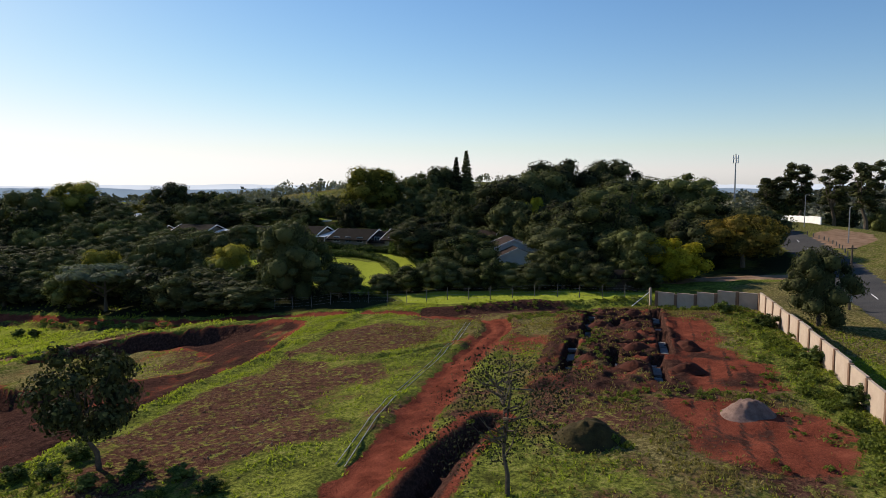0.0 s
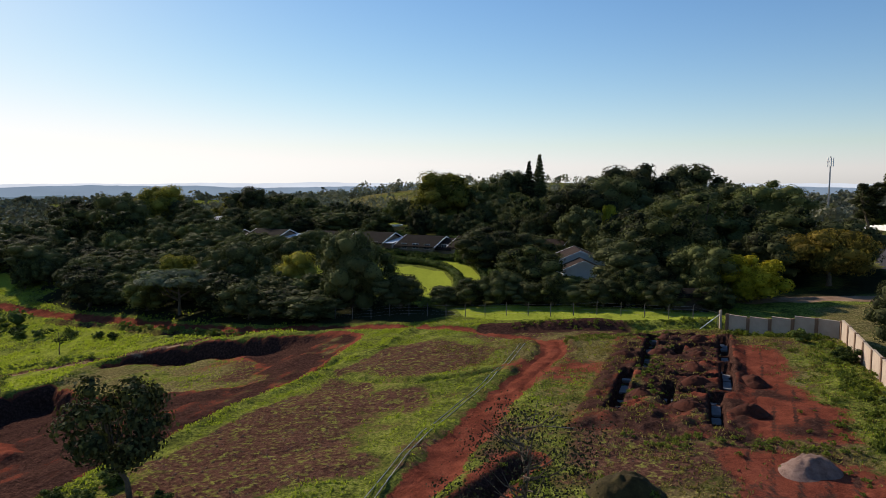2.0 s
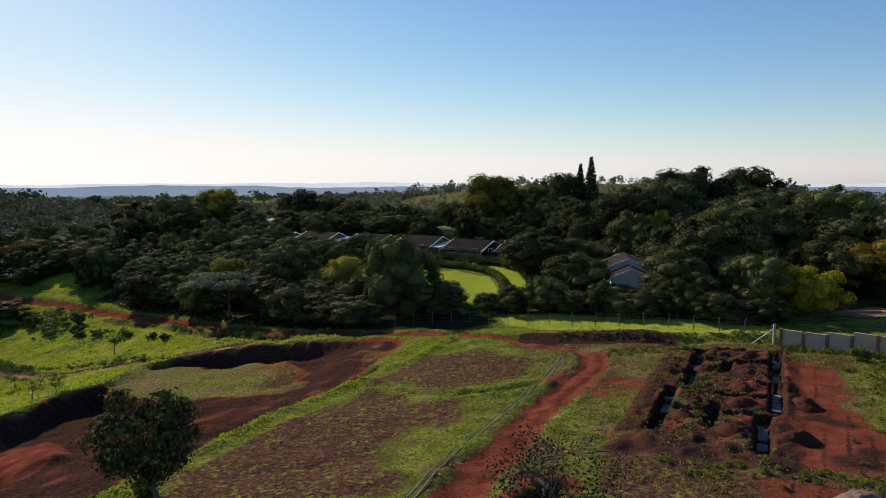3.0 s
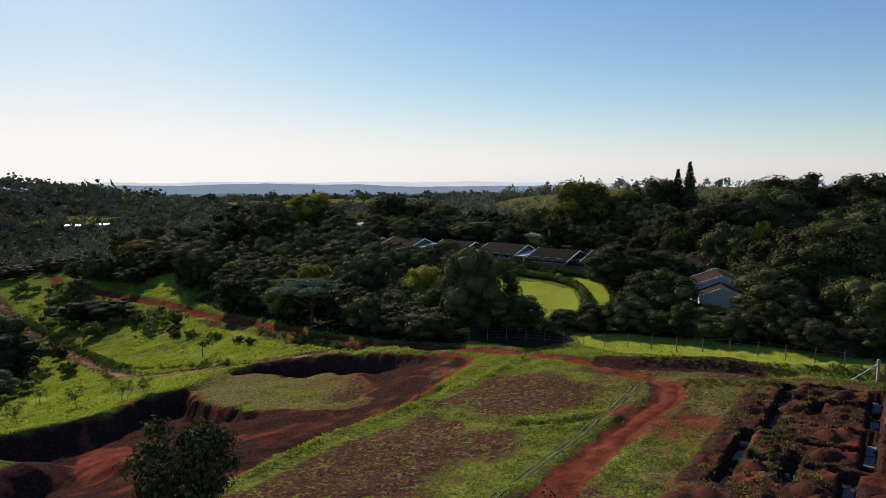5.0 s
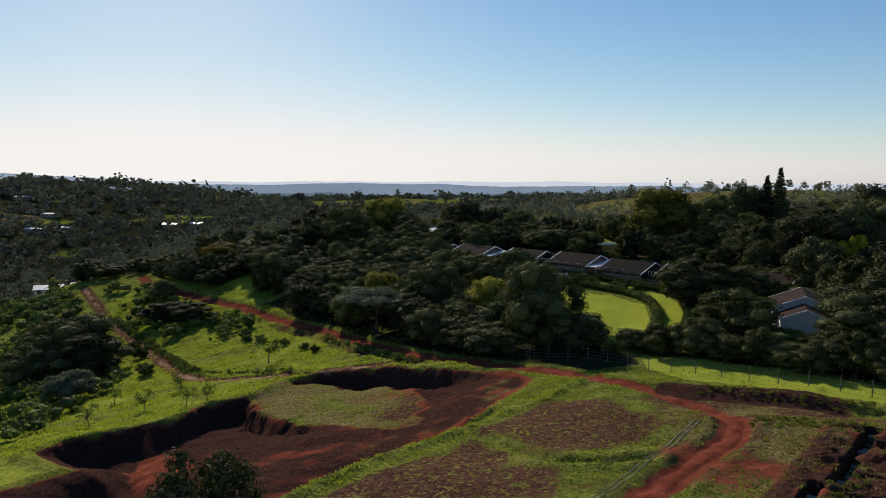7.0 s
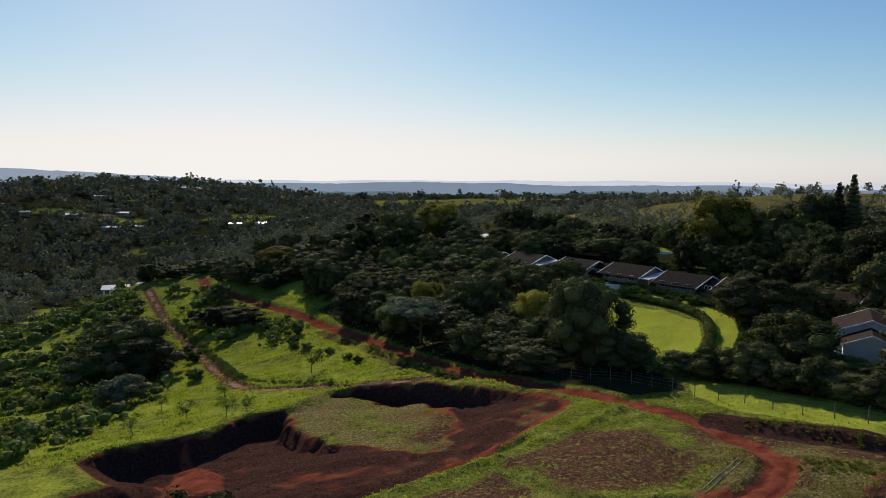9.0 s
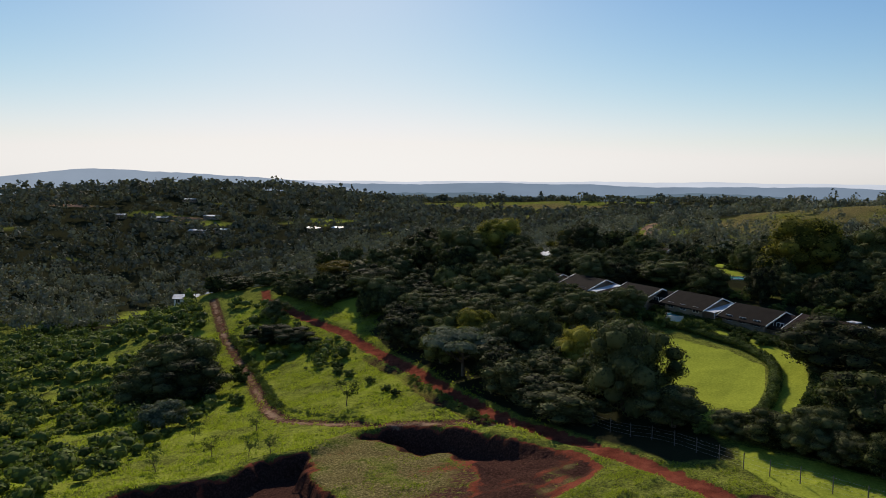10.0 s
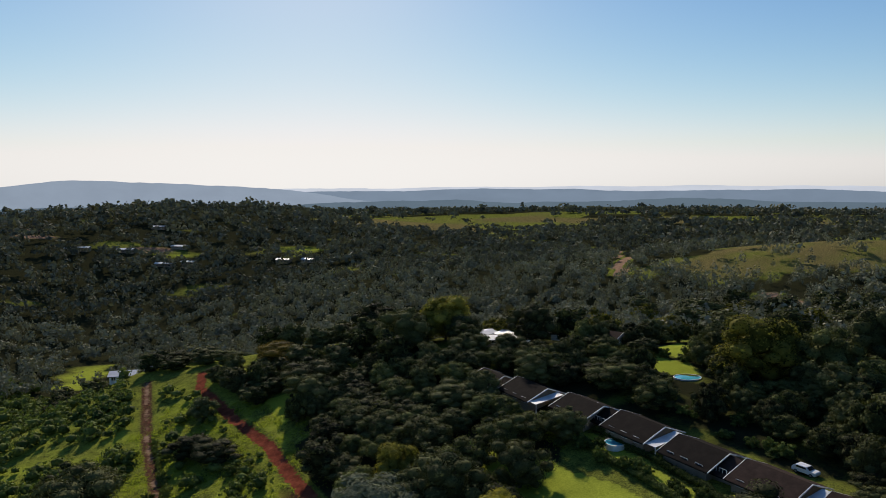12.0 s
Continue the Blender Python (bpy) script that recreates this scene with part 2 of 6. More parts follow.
def base_z(x, y):
    u, v = np.clip(x, -190, 95) / 100, (np.clip(y, -5, 235) - 100) / 100
    near = sum(k * u**i * v**j for (i, j), k in NEAR.items())
    w = sm(0, 1, np.maximum(np.maximum(-150 - x, x - 75) / 60, np.maximum(-20 - y, y - 215) / 60))
    return near * (1 - w) + far_z(x, y) * w + hill(x, y, -177, 204, 6.0, 24, 20)


def lumps(x, y, size, seed=0.0):
    """Cheap smooth unevenness, about -1 to 1."""
    x, y = x / size + seed * 3.7, y / size - seed * 2.3
    return (np.sin(x * 1.7 + 1.3 * np.sin(y * 1.1 + seed)) + np.sin(y * 2.1 + 1.7 * np.sin(x * 0.9)) + np.sin((x + y) * 1.3 + seed) * np.sin((x - y) * 1.9)) / 3


def to_line(x, y, line):
    """Distance to a line of points, and how far along it."""
    best, along, run = np.full(np.shape(x), 1e9), np.zeros(np.shape(x)), 0.0
    for (ax, ay), (bx, by) in zip(line, line[1:]):
        dx, dy = bx - ax, by - ay
        length = math.hypot(dx, dy)
        t = np.clip(((x - ax) * dx + (y - ay) * dy) / length**2, 0, 1)
        d = np.hypot(x - ax - t * dx, y - ay - t * dy)
        along = np.where(d < best, run + t * length, along)
        best, run = np.minimum(best, d), run + length
    return best, along


def side_of(x, y, line):
    """1 on the left of a line of points, -1 on its right, by the nearest stretch."""
    best, side = np.full(np.shape(x), 1e9), np.ones(np.shape(x))
    for (ax, ay), (bx, by) in zip(line, line[1:]):
        d, _ = to_line(x, y, [(ax, ay), (bx, by)])
        s = np.where((bx - ax) * (y - ay) - (by - ay) * (x - ax) > 0, 1.0, -1.0)
        side, best = np.where(d < best, s, side), np.minimum(d, best)
    return side


def inside(x, y, ring):
    """Signed distance to the edge of a ring: positive inside."""
    odd = np.zeros(np.shape(x), bool)
    for (ax, ay), (bx, by) in zip(ring, ring[1:] + ring[:1]):
        if ay != by:
            odd ^= ((ay > y) != (by > y)) & (x < (bx - ax) * (y - ay) / (by - ay) + ax)
    d, _ = to_line(x, y, ring + ring[:1])
    return np.where(odd, d, -d)


TRACK = [(-60, -70), (-26, -10), (-9, 18), (-3.2, 28.2), (0.4, 33.8), (4.3, 41.2), (8.2, 48.6), (13.3, 57.6), (17.6, 64.2), (18.9, 69.5), (17.2, 74.5), (13, 80),
         (3.7, 87.9), (-7, 95.5), (-17.6, 102.5), (-30.3, 113.8), (-44, 127.8), (-57.5, 138.6), (-78, 155), (-98.6, 167.5), (-124, 184), (-134, 196)]
PATHWAY = [(-150, 189), (-146, 185), (-117, 157), (-90, 134), (-63, 107.5), (-56, 102.5), (-38, 99.4), (-19, 102)]
RIDGE = [(-22, 37), (-17.5, 46.8), (-14.5, 52.4), (-11.5, 58.5), (-6.2, 65.5), (-3, 72), (0.2, 76.2), (4.6, 84.4)]
RIDGE_INNER = [(-6.2, 65.5), (-2.6, 61.4), (2.6, 56.8), (7.3, 57), (10.4, 58.9)]
PIT = [(-47, 59.5), (-54, 64.5), (-53.5, 68.8), (-50.5, 72), (-44.2, 76), (-44.6, 81.2), (-42.6, 85), (-39, 88.8), (-37, 96.2), (-33.9, 99.6), (-24, 99), (-12.7, 94),
       (-4.5, 90.4), (-1.3, 87), (-2.2, 82.5), (-5, 75.5), (-8.2, 68), (-13.6, 59), (-16.6, 53), (-19.6, 47), (-24, 37.6), (-42, 36), (-44, 48), (-41, 56)]
PLATEAU = [(-41.5, 89.5), (-34, 79.2), (-26.6, 74.2), (-19.2, 71.5), (-15.4, 71.5), (-12.8, 74), (-15.4, 85.5), (-22, 92.4), (-25, 90), (-28.6, 91.6), (-33, 94), (-40, 95.5)]
SLAB = [(-47, 74.5), (-35, 66), (-31.5, 59), (-35, 56.5), (-41, 62)]          # paler earth between the cut face and the hollow
TILLED = [[(1.2, 76), (4.9, 77.6), (10.1, 73.2), (13, 67.6), (10.6, 61), (6.1, 58.8), (2.3, 58), (-1.1, 64.9), (-4.3, 69.5), (-0.5, 73.3)],
          [(-10.6, 35), (-16.6, 43), (-14.3, 51.5), (-9.5, 58.5), (-5, 63), (-0.1, 59), (-2.6, 50), (-4.6, 44.3), (-0.6, 39), (-1.4, 33.8), (-6.3, 35.8)]]
BANK = [(2, 92), (9.5, 84), (14.5, 81), (20, 78.6), (29, 76), (39, 71.4), (41.5, 70)]
CUT = [(-61, 137.6), (-46.2, 125.6), (-32.6, 111.6), (-27, 107), (-20, 101)]          # raw bank below the track
DITCH = [(-3, 20), (0.6, 27.5), (3.4, 31.8), (5.6, 34.6), (7.2, 36.6)]
RED_YARD = [(20, 38.5), (33, 61.5), (37, 57), (32, 47), (30.8, 38.5), (28.2, 35.1), (23.2, 36.6)]
HEAP_YARD = [(19.6, 35.2), (22.6, 34.2), (26, 31.6), (25.5, 27), (22, 22.5), (18.5, 23.4), (16.5, 28.1)]
LAWN = [(-30, 157), (-22.5, 145), (-17, 136), (-9, 131), (0, 120), (4.5, 111), (8, 101.2), (12, 102.8), (13.5, 108), (15, 119), (15.2, 130.5), (9.6, 138.2), (1.4, 144.6), (-7.3, 148), (-16.8, 155.6), (-22, 158.5)]
LAWN_PATH = [(-7.1, 161.9), (0.4, 155.4), (7.1, 148.6), (12.8, 143.4), (17.4, 137.2), (19.2, 129.6), (19, 120), (17.5, 112), (15, 104.5)]
VERGE = [(12, 97), (12.5, 90), (16, 84.4), (24, 80), (33, 76), (39.5, 72), (41.5, 76), (34, 82), (27, 89), (16, 94.5)]
TAR = [(-40, -120), (22, -10), (56.5, 50), (66.5, 66), (78, 82), (92, 106), (98, 118), (105, 136), (113, 160), (128, 200)]
DRIVE = [(46, 84), (51, 81.8), (57.5, 80), (66, 78), (72, 76)]
CAR_PARK = [(88, 99), (92, 92), (103, 98), (112, 108), (112, 118), (99, 110)]
# ground under the trees: leaf litter, darkened to paint in the trees' shade
SHADE_LITTER = [[(11, 93), (5.5, 91), (-5.5, 98), (-15.5, 104.5), (-28, 115.5), (-42, 129.8), (-56, 141), (-70, 155), (-62, 172), (-30, 172), (-12, 156), (-8, 142), (-5, 128), (1, 112)],
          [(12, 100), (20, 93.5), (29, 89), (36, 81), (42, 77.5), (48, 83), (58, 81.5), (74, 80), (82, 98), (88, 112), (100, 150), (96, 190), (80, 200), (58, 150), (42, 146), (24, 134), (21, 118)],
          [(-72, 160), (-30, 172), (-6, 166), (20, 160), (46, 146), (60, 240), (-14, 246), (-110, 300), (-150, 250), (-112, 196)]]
GARDEN_LAWNS = [[(-0.6, 221), (4, 239), (11.4, 228), (11.2, 215), (5.5, 212)], [(-10.5, 213), (-1, 212), (9, 207), (11.5, 200), (4.5, 197), (-1, 201.5)], [(33, 218), (41.5, 227), (41, 213), (33.8, 207)],
                [(-94, 175.5), (-88, 179.5), (-81, 172), (-79.5, 163)], [(-120, 206), (-112, 208), (-106, 196), (-107.5, 185), (-114, 192)]]
HILL_FIELD = [(-40, 426), (-20, 452), (18, 500), (80, 520), (170, 520), (240, 470), (190, 420), (90, 405), (43, 394), (6, 388)]
TAN_SLOPES = [(-395, 900, 120, 75, 20), (-480, 1010, 150, 70, 25), (-250, 1380, 220, 70, 0)]      # x, y, half length, half width, turn
GLADES = [[(-385, 575), (-364, 606), (-330, 565), (-352, 544)], [(-258, 234), (-294, 272), (-288, 292), (-258, 273), (-245, 245)], [(-470, 520), (-440, 535), (-420, 515), (-450, 505)]]
FAR_ROADS = [[(-38, 424), (-45, 435), (-46, 460), (-43, 490), (-60, 560), (-97, 770)], [(30, 366), (45, 348), (58, 342)], [(-716, 550), (-640, 504), (-610, 490), (-540, 514), (-470, 520)]]
A_DIR, B_DIR = (0.482, 0.876), (0.876, -0.482)      # along and across the plot, and its wall
ORIGIN = (21.3, 38.3)                               # near corner of the foundations


def plot_xy(a, b):
    """A place on the building plot: a metres along it, b metres across."""
    return ORIGIN[0] + a * A_DIR[0] + b * B_DIR[0], ORIGIN[1] + a * A_DIR[1] + b * B_DIR[1]


# Foundation trenches in plot metres: along from, to; across from, to.
TRENCHES = [(0, 7.6, -0.9, 0), (9.2, 16.6, 0.0, 0.9), (17.8, 28.5, 0.0, 0.9), (4.5, 9.5, -4.3, -3.5), (20, 24.5, -4.2, -3.4), (2.0, 13.5, -8.0, -7.1),
            (14, 30, -7.0, -6.1), (7.6, 8.4, -8, 0.5), (16.4, 17.2, -7, 0.5), (24, 24.8, -7, 0.5), (28.5, 29.3, -7, 0.9), (11.8, 12.6, -8, 0)]


def plot_ab(x, y):
    dx, dy = x - ORIGIN[0], y - ORIGIN[1]
    return dx * A_DIR[0] + dy * A_DIR[1], dx * B_DIR[0] + dy * B_DIR[1]


def box_in(a, b, a0, a1, b0, b1):
    return np.minimum(np.minimum(a - a0, a1 - a), np.minimum(b - b0, b1 - b))


def ground_height(x, y):
    x, y = np.asarray(x, float), np.asarray(y, float)
    z = base_z(x, y)
    near = 1 - sm(110, 190, np.hypot(x + 10, y - 70))
    z = z + near * (0.22 * lumps(x, y, 4.5, 1) + 0.11 * lumps(x, y, 1.7, 2) + 0.05 * lumps(x, y, 0.75, 4))
    bank_d, bank_s = to_line(x, y, BANK)
    rise = side_of(x, y, BANK) * bank_d
    z = z - 0.75 * (1 - sm(-1.0, 0.6, rise + 0.4 * lumps(x, y, 2.2, 6))) * (1 - sm(3.0, 9.0, bank_d)) * sm(13, 23, bank_s)
    pit = inside(x, y, PIT)
    out = -inside(x, y, PLATEAU) + 1.5 * lumps(x, y, 3.3, 8) + 0.8 * lumps(x, y, 1.4, 3)
    below = sm(0.4, 1.6, out)
    level = (0.4 + 0.8 * sm(-41, -18, x)) * (1 - below) + below * (1.3 + 1.6 * sm(-20, -38, x) + 1.7 * sm(89, 92.5, y + 0.3 * (x + 20)) * sm(-9, -19, x))
    level = level + hill(x, y, -46.5, 65, 1.2, 4.5, 5.0) - 0.9 * sm(-0.8, 1.2, inside(x, y, SLAB)) * sm(-44, -36, x)
    ramp_side = sm(-3.5, 2.5, x + 14 - 0.35 * (y - 70))
    level = level * (1 - ramp_side) + ramp_side * (0.2 + 0.9 * sm(91, 68, y) + 0.9 * sm(68, 54, y))
    gentle = 1 + 4.5 * sm(70, 60, y) * sm(-36, -42, x)
    z = z - level * sm(-0.3, 1.7, (pit + 0.5 * lumps(x, y, 2.6, 5) + 0.35 * lumps(x, y, 0.9, 4)) / gentle)
    rough = sm(0.6, 2.0, pit) * (0.3 + 0.3 * below)
    z = z + rough * (0.3 * lumps(x, y, 3.1, 3) + 0.16 * lumps(x, y, 1.3, 7) + 0.10 * np.sin(to_line(x, y, [(-40, 40), (-16, 62), (-10, 78), (-5, 90)])[0] * 3.4))
    rim = np.exp(-((pit + 1.2) / 1.1) ** 2)
    z = z + 0.35 * rim * (x < -30)
    d, s = to_line(x, y, RIDGE)
    z = z + 0.32 * np.exp(-(d / 0.65) ** 2)
    d2, _ = to_line(x, y, [(px - 2.0, py + 1.0) for px, py in RIDGE[:6]])
    z = z - 1.0 * np.exp(-(d2 / 0.9) ** 2)
    d, _ = to_line(x, y, RIDGE_INNER)
    z = z - 0.35 * np.exp(-(d / 0.5) ** 2) + 0.2 * np.exp(-((d - 1.2) / 0.7) ** 2)
    d, s = to_line(x, y, TRACK)
    d = d + 0.22 * lumps(x, y, 2.4, 5) + 0.15 * lumps(x, y, 0.8, 2)
    z = z - 0.22 * (1 - sm(1.1, 2.0, d)) - 0.14 * np.exp(-((d - 0.75) / 0.25) ** 2) + 0.10 * np.exp(-((d - 2.2) / 0.55) ** 2)
    d, _ = to_line(x, y, PATHWAY)
    z = z - 0.25 * (1 - sm(1.0, 1.8, d))
    d, _ = to_line(x, y, CUT)
    z = z - 0.7 * np.exp(-((d + 0.4 * lumps(x, y, 2.0, 3)) / 0.9) ** 2)
    d, _ = to_line(x, y, DITCH)
    z = z - 1.3 * np.exp(-(d / 0.6) ** 2)
    a, b = plot_ab(x, y)
    plot = box_in(a, b, -2.5, 31, -10.5, 2.5)
    heaps = 0.24 * np.abs(lumps(x, y, 1.9, 4)) + 0.26 * np.maximum(0, lumps(x, y, 0.8, 8)) + 0.14 * lumps(x, y, 0.42, 3) + 0.2
    z = z + sm(0, 1.5, plot) * heaps
    for k, t in enumerate(TRENCHES):
        e = box_in(a, b, *t)
        z = z - 1.05 * sm(-0.14, 0.1, e)
    return z


def wood_open(x, y):
    """How far the far land is bare of trees: fields, glades, roads and gaps."""
    away = np.hypot(x - 5, y - 20)
    bare = 0.86 * sm(-6, 10, inside(x, y, HILL_FIELD) + 9 * lumps(x, y, 17, 2) + 7 * lumps(x, y, 7, 4)) + 0.9 * (hill(x, y, -430, 1250, 1.0, 260, 330) > 0.45)
    for ring in GLADES:
        bare = bare + sm(-3, 3, inside(x, y, ring))
    for cx, cy, a, b, turn in TAN_SLOPES:
        bare = bare + 0.95 * sm(0.25, 0.5, hill(x, y, cx, cy, 1.0, a, b, turn) + 0.12 * lumps(x, y, 30, 3))
    for line in FAR_ROADS:
        bare = bare + 1 - sm(5, 8, to_line(x, y, line)[0])
    bare = bare + (away > 900) * (lumps(x, y, 130, 2) > 0.2) * 0.85 + (away > 450) * (lumps(x, y, 38, 5) > 0.5) * 0.7
    return np.clip(bare, 0, 1)


def axis(parts):
    """Grid lines: stretches of even steps, joined by steps that grow."""
    out = []
    for start, stop, step in parts:
        count = max(1, round((stop - start) / step))
        out += [start + (stop - start) * i / count for i in range(count)]
    lo, hi, first, last = out[0], parts[-1][1], parts[0][2], parts[-1][2]
    left, right, step = [], [], first
    while lo > -4850:
        step *= 1.11
        lo -= step
        left.append(lo)
    step = last
    while hi < 4850:
        right.append(hi)
        step *= 1.09
        hi += step
    right.append(4850)
    return np.array(left[::-1] + out + right)


def far_off(x, y):
    return sm(90, 200, np.hypot(x + 60, y - 110))


def covers(x, y):
    """The cover of the ground: bare earth, dry grass, dark dug or littered earth with painted shade; lawn, tar, pale
    clay.
    """
    site = inside(x, y, [(-22, 37), (-6, 65.5), (4.6, 84.4), (14, 80), (30, 75), (40.5, 70.5), (47.5, 60), (6, -20), (-70, -20)])
    soil, dry, dark, lawn, tar, pale, brown, shade_litter = (np.zeros(len(x)) for _ in range(8))
    patch = lumps(x, y, 9, 1.5) + 0.6 * lumps(x, y, 3.7, 6)
    field = sm(0, 2, site) * sm(-6, 14, y)
    d, _ = to_line(x, y, RIDGE)
    t, _ = to_line(x, y, TRACK[1:10])
    fresh = np.exp(-((d / 0.7) ** 2)) + np.exp(-(((t - 4.5) / 2.2) ** 2)) + sm(38, 34, y) * (x < 8) + np.exp(-((to_line(x, y, RIDGE_INNER)[0] / 1.6) ** 2))
    brown = 0 * x
    for ring in TILLED:
        brown = np.maximum(brown, field * np.clip(0.92 * sm(-2.4, 2.4, inside(x, y, ring) + 1.8 * patch + 0.9 * lumps(x, y, 1.6, 2)) - 0.15 * fresh, 0, 0.95))
    brown = np.maximum(brown, field * np.clip(0.56 + 0.38 * patch + 0.2 * lumps(x, y, 1.5, 4) - 0.22 * fresh, 0, 0.9))
    for cx, cy, r in ((14.5, 52, 5), (13, 60, 3.5), (16, 46, 4), (18, 57, 4)):
        soil = np.maximum(soil, field * (0.6 + 0.25 * patch) * np.exp(-((((x - cx) ** 2 + (y - cy) ** 2) / r**2) ** 1.5)))
    brown = np.maximum(brown, field * 0.6 * sm(12, 20, x) * np.clip(0.5 + lumps(x, y, 2.2, 3), 0, 1))
    lush = field * np.exp(-((to_line(x, y, [(46, 62), (20, 14)])[0] / 3.2) ** 2))
    dry = field * np.maximum(sm(7, 15, x) * np.clip(0.75 + 0.4 * lumps(x, y, 5, 9) + 0.2 * lumps(x, y, 1.7, 3), 0, 0.95), 0.3)
    pit = inside(x, y, PIT)
    soil = np.maximum(soil, sm(-0.6, 0.4, pit))
    side = sm(-3.5, 2.5, x + 14 - 0.35 * (y - 70))
    # shade of the cut face and the north bank put into the colour
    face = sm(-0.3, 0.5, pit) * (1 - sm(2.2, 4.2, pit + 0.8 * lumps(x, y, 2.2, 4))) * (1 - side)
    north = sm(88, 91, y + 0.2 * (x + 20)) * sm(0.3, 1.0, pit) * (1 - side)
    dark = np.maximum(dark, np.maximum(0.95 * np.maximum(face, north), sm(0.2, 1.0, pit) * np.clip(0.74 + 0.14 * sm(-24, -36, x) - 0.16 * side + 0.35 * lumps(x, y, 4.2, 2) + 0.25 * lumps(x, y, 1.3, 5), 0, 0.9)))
    # dark of the hollow, its shadow included, put into the colour
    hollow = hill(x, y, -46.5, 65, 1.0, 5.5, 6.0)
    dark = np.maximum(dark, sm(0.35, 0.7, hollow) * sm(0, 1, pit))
    slab = sm(-0.8, 0.8, inside(x, y, SLAB) + 0.6 * lumps(x, y, 1.9, 5))
    dark = dark * (1 - 0.75 * slab)
    brown = brown * (1 - sm(-0.5, 0.5, pit))
    worn = side * sm(0.5, 2.5, pit) * sm(60, 66, y)
    soil = soil * (1 - worn) + worn * np.clip(0.52 + 0.35 * lumps(x, y, 3.6, 7) + 0.25 * np.sin(to_line(x, y, [(-16, 66), (-11, 80), (-5, 90)])[0] * 2.6), 0.1, 0.95)
    dry, brown = np.maximum(dry, 0.8 * worn), np.maximum(brown, worn * (0.5 + 0.4 * lumps(x, y, 2.4, 4)))
    on = sm(-1.2, 0.8, inside(x, y, PLATEAU) - 1.5 * lumps(x, y, 3.3, 8) - 0.8 * lumps(x, y, 1.4, 3))
    dry, brown = dry * (1 - 0.8 * lush), brown * (1 - 0.9 * lush)
    dry = np.maximum(dry, on * (0.62 + 0.35 * lumps(x, y, 3.3, 2)))
    bare = np.clip(0.12 + 0.35 * patch + 0.12 * sm(-20, -9, x), 0, 0.95)
    soil, dark, brown = soil * (1 - on) + on * bare, dark * (1 - on), np.maximum(brown, on * (0.2 + 0.3 * lumps(x, y, 2.7, 6) + 0.65 * sm(-22, -12, x)))
    d, _ = to_line(x, y, TRACK)
    soil = np.maximum(soil, 1.05 * (1 - sm(0.95, 1.8, d + 0.22 * lumps(x, y, 2.4, 5) + 0.3 * lumps(x, y, 1.0, 3))))
    d, _ = to_line(x, y, PATHWAY)
    soil, pale, brown = np.maximum(soil, 0.4 * (1 - sm(0.8, 1.7, d))), np.maximum(pale, (0.52 + 0.2 * lumps(x, y, 3, 2)) * (1 - sm(0.5, 1.5, d))), np.maximum(brown, 0.95 * (1 - sm(1.0, 2.0, d)))
    d, _ = to_line(x, y, CUT)
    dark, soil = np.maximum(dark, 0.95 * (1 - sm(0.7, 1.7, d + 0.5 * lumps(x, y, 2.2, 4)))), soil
    for ring, amount in ((RED_YARD, 0.95), (HEAP_YARD, 0.9)):
        yard = sm(-2.2, 1.6, inside(x, y, ring) + 0.9 * lumps(x, y, 2.3, 7))
        soil = np.maximum(soil, amount * yard)
        ruts = sm(0.45, 0.95, np.sin(4.6 * ((x - 24) * 0.83 - (y - 40) * 0.56) + 2.2 * lumps(x, y, 7, 2)))
        dark = np.maximum(dark, yard * ruts * (0.55 + 0.2 * lumps(x, y, 2.5, 6)))
        dark = np.maximum(dark, yard * np.clip(0.36 + 0.3 * lumps(x, y, 3.4, 2) + 0.25 * lumps(x, y, 1.1, 4), 0, 0.8))
    a, b = plot_ab(x, y)
    plot = box_in(a, b, -2.5, 31, -10.5, 2.0)
    soil = np.maximum(soil, sm(-0.8, 0.8, plot) * np.clip(0.55 + 0.5 * lumps(x, y, 1.5, 9), 0.2, 0.95))
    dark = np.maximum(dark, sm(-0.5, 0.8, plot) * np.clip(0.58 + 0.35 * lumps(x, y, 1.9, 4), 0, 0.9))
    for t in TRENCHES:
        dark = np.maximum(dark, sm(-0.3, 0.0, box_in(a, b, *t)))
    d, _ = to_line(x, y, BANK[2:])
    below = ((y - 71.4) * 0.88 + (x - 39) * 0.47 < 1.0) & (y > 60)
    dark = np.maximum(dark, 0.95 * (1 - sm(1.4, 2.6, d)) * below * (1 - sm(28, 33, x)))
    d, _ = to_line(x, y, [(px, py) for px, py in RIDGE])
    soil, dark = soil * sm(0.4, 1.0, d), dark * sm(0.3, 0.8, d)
    # dark line painted for the shadowed gully left of the ridge
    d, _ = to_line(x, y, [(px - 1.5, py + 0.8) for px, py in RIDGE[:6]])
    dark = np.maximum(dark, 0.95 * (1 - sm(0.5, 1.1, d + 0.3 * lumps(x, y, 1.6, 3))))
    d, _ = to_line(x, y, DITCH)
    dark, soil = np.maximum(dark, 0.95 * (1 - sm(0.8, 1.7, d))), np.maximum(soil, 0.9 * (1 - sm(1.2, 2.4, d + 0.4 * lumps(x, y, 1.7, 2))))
    lawn = np.maximum(sm(-0.4, 0.4, inside(x, y, LAWN)), 0.9 * (1 - sm(1.4, 2.0, to_line(x, y, LAWN_PATH)[0])))
    lawn = np.maximum(lawn, 0.75 * sm(-0.8, 0.5, inside(x, y, VERGE)))
    d, _ = to_line(x, y, TAR)
    tar = 1 - sm(3.3, 3.7, d)
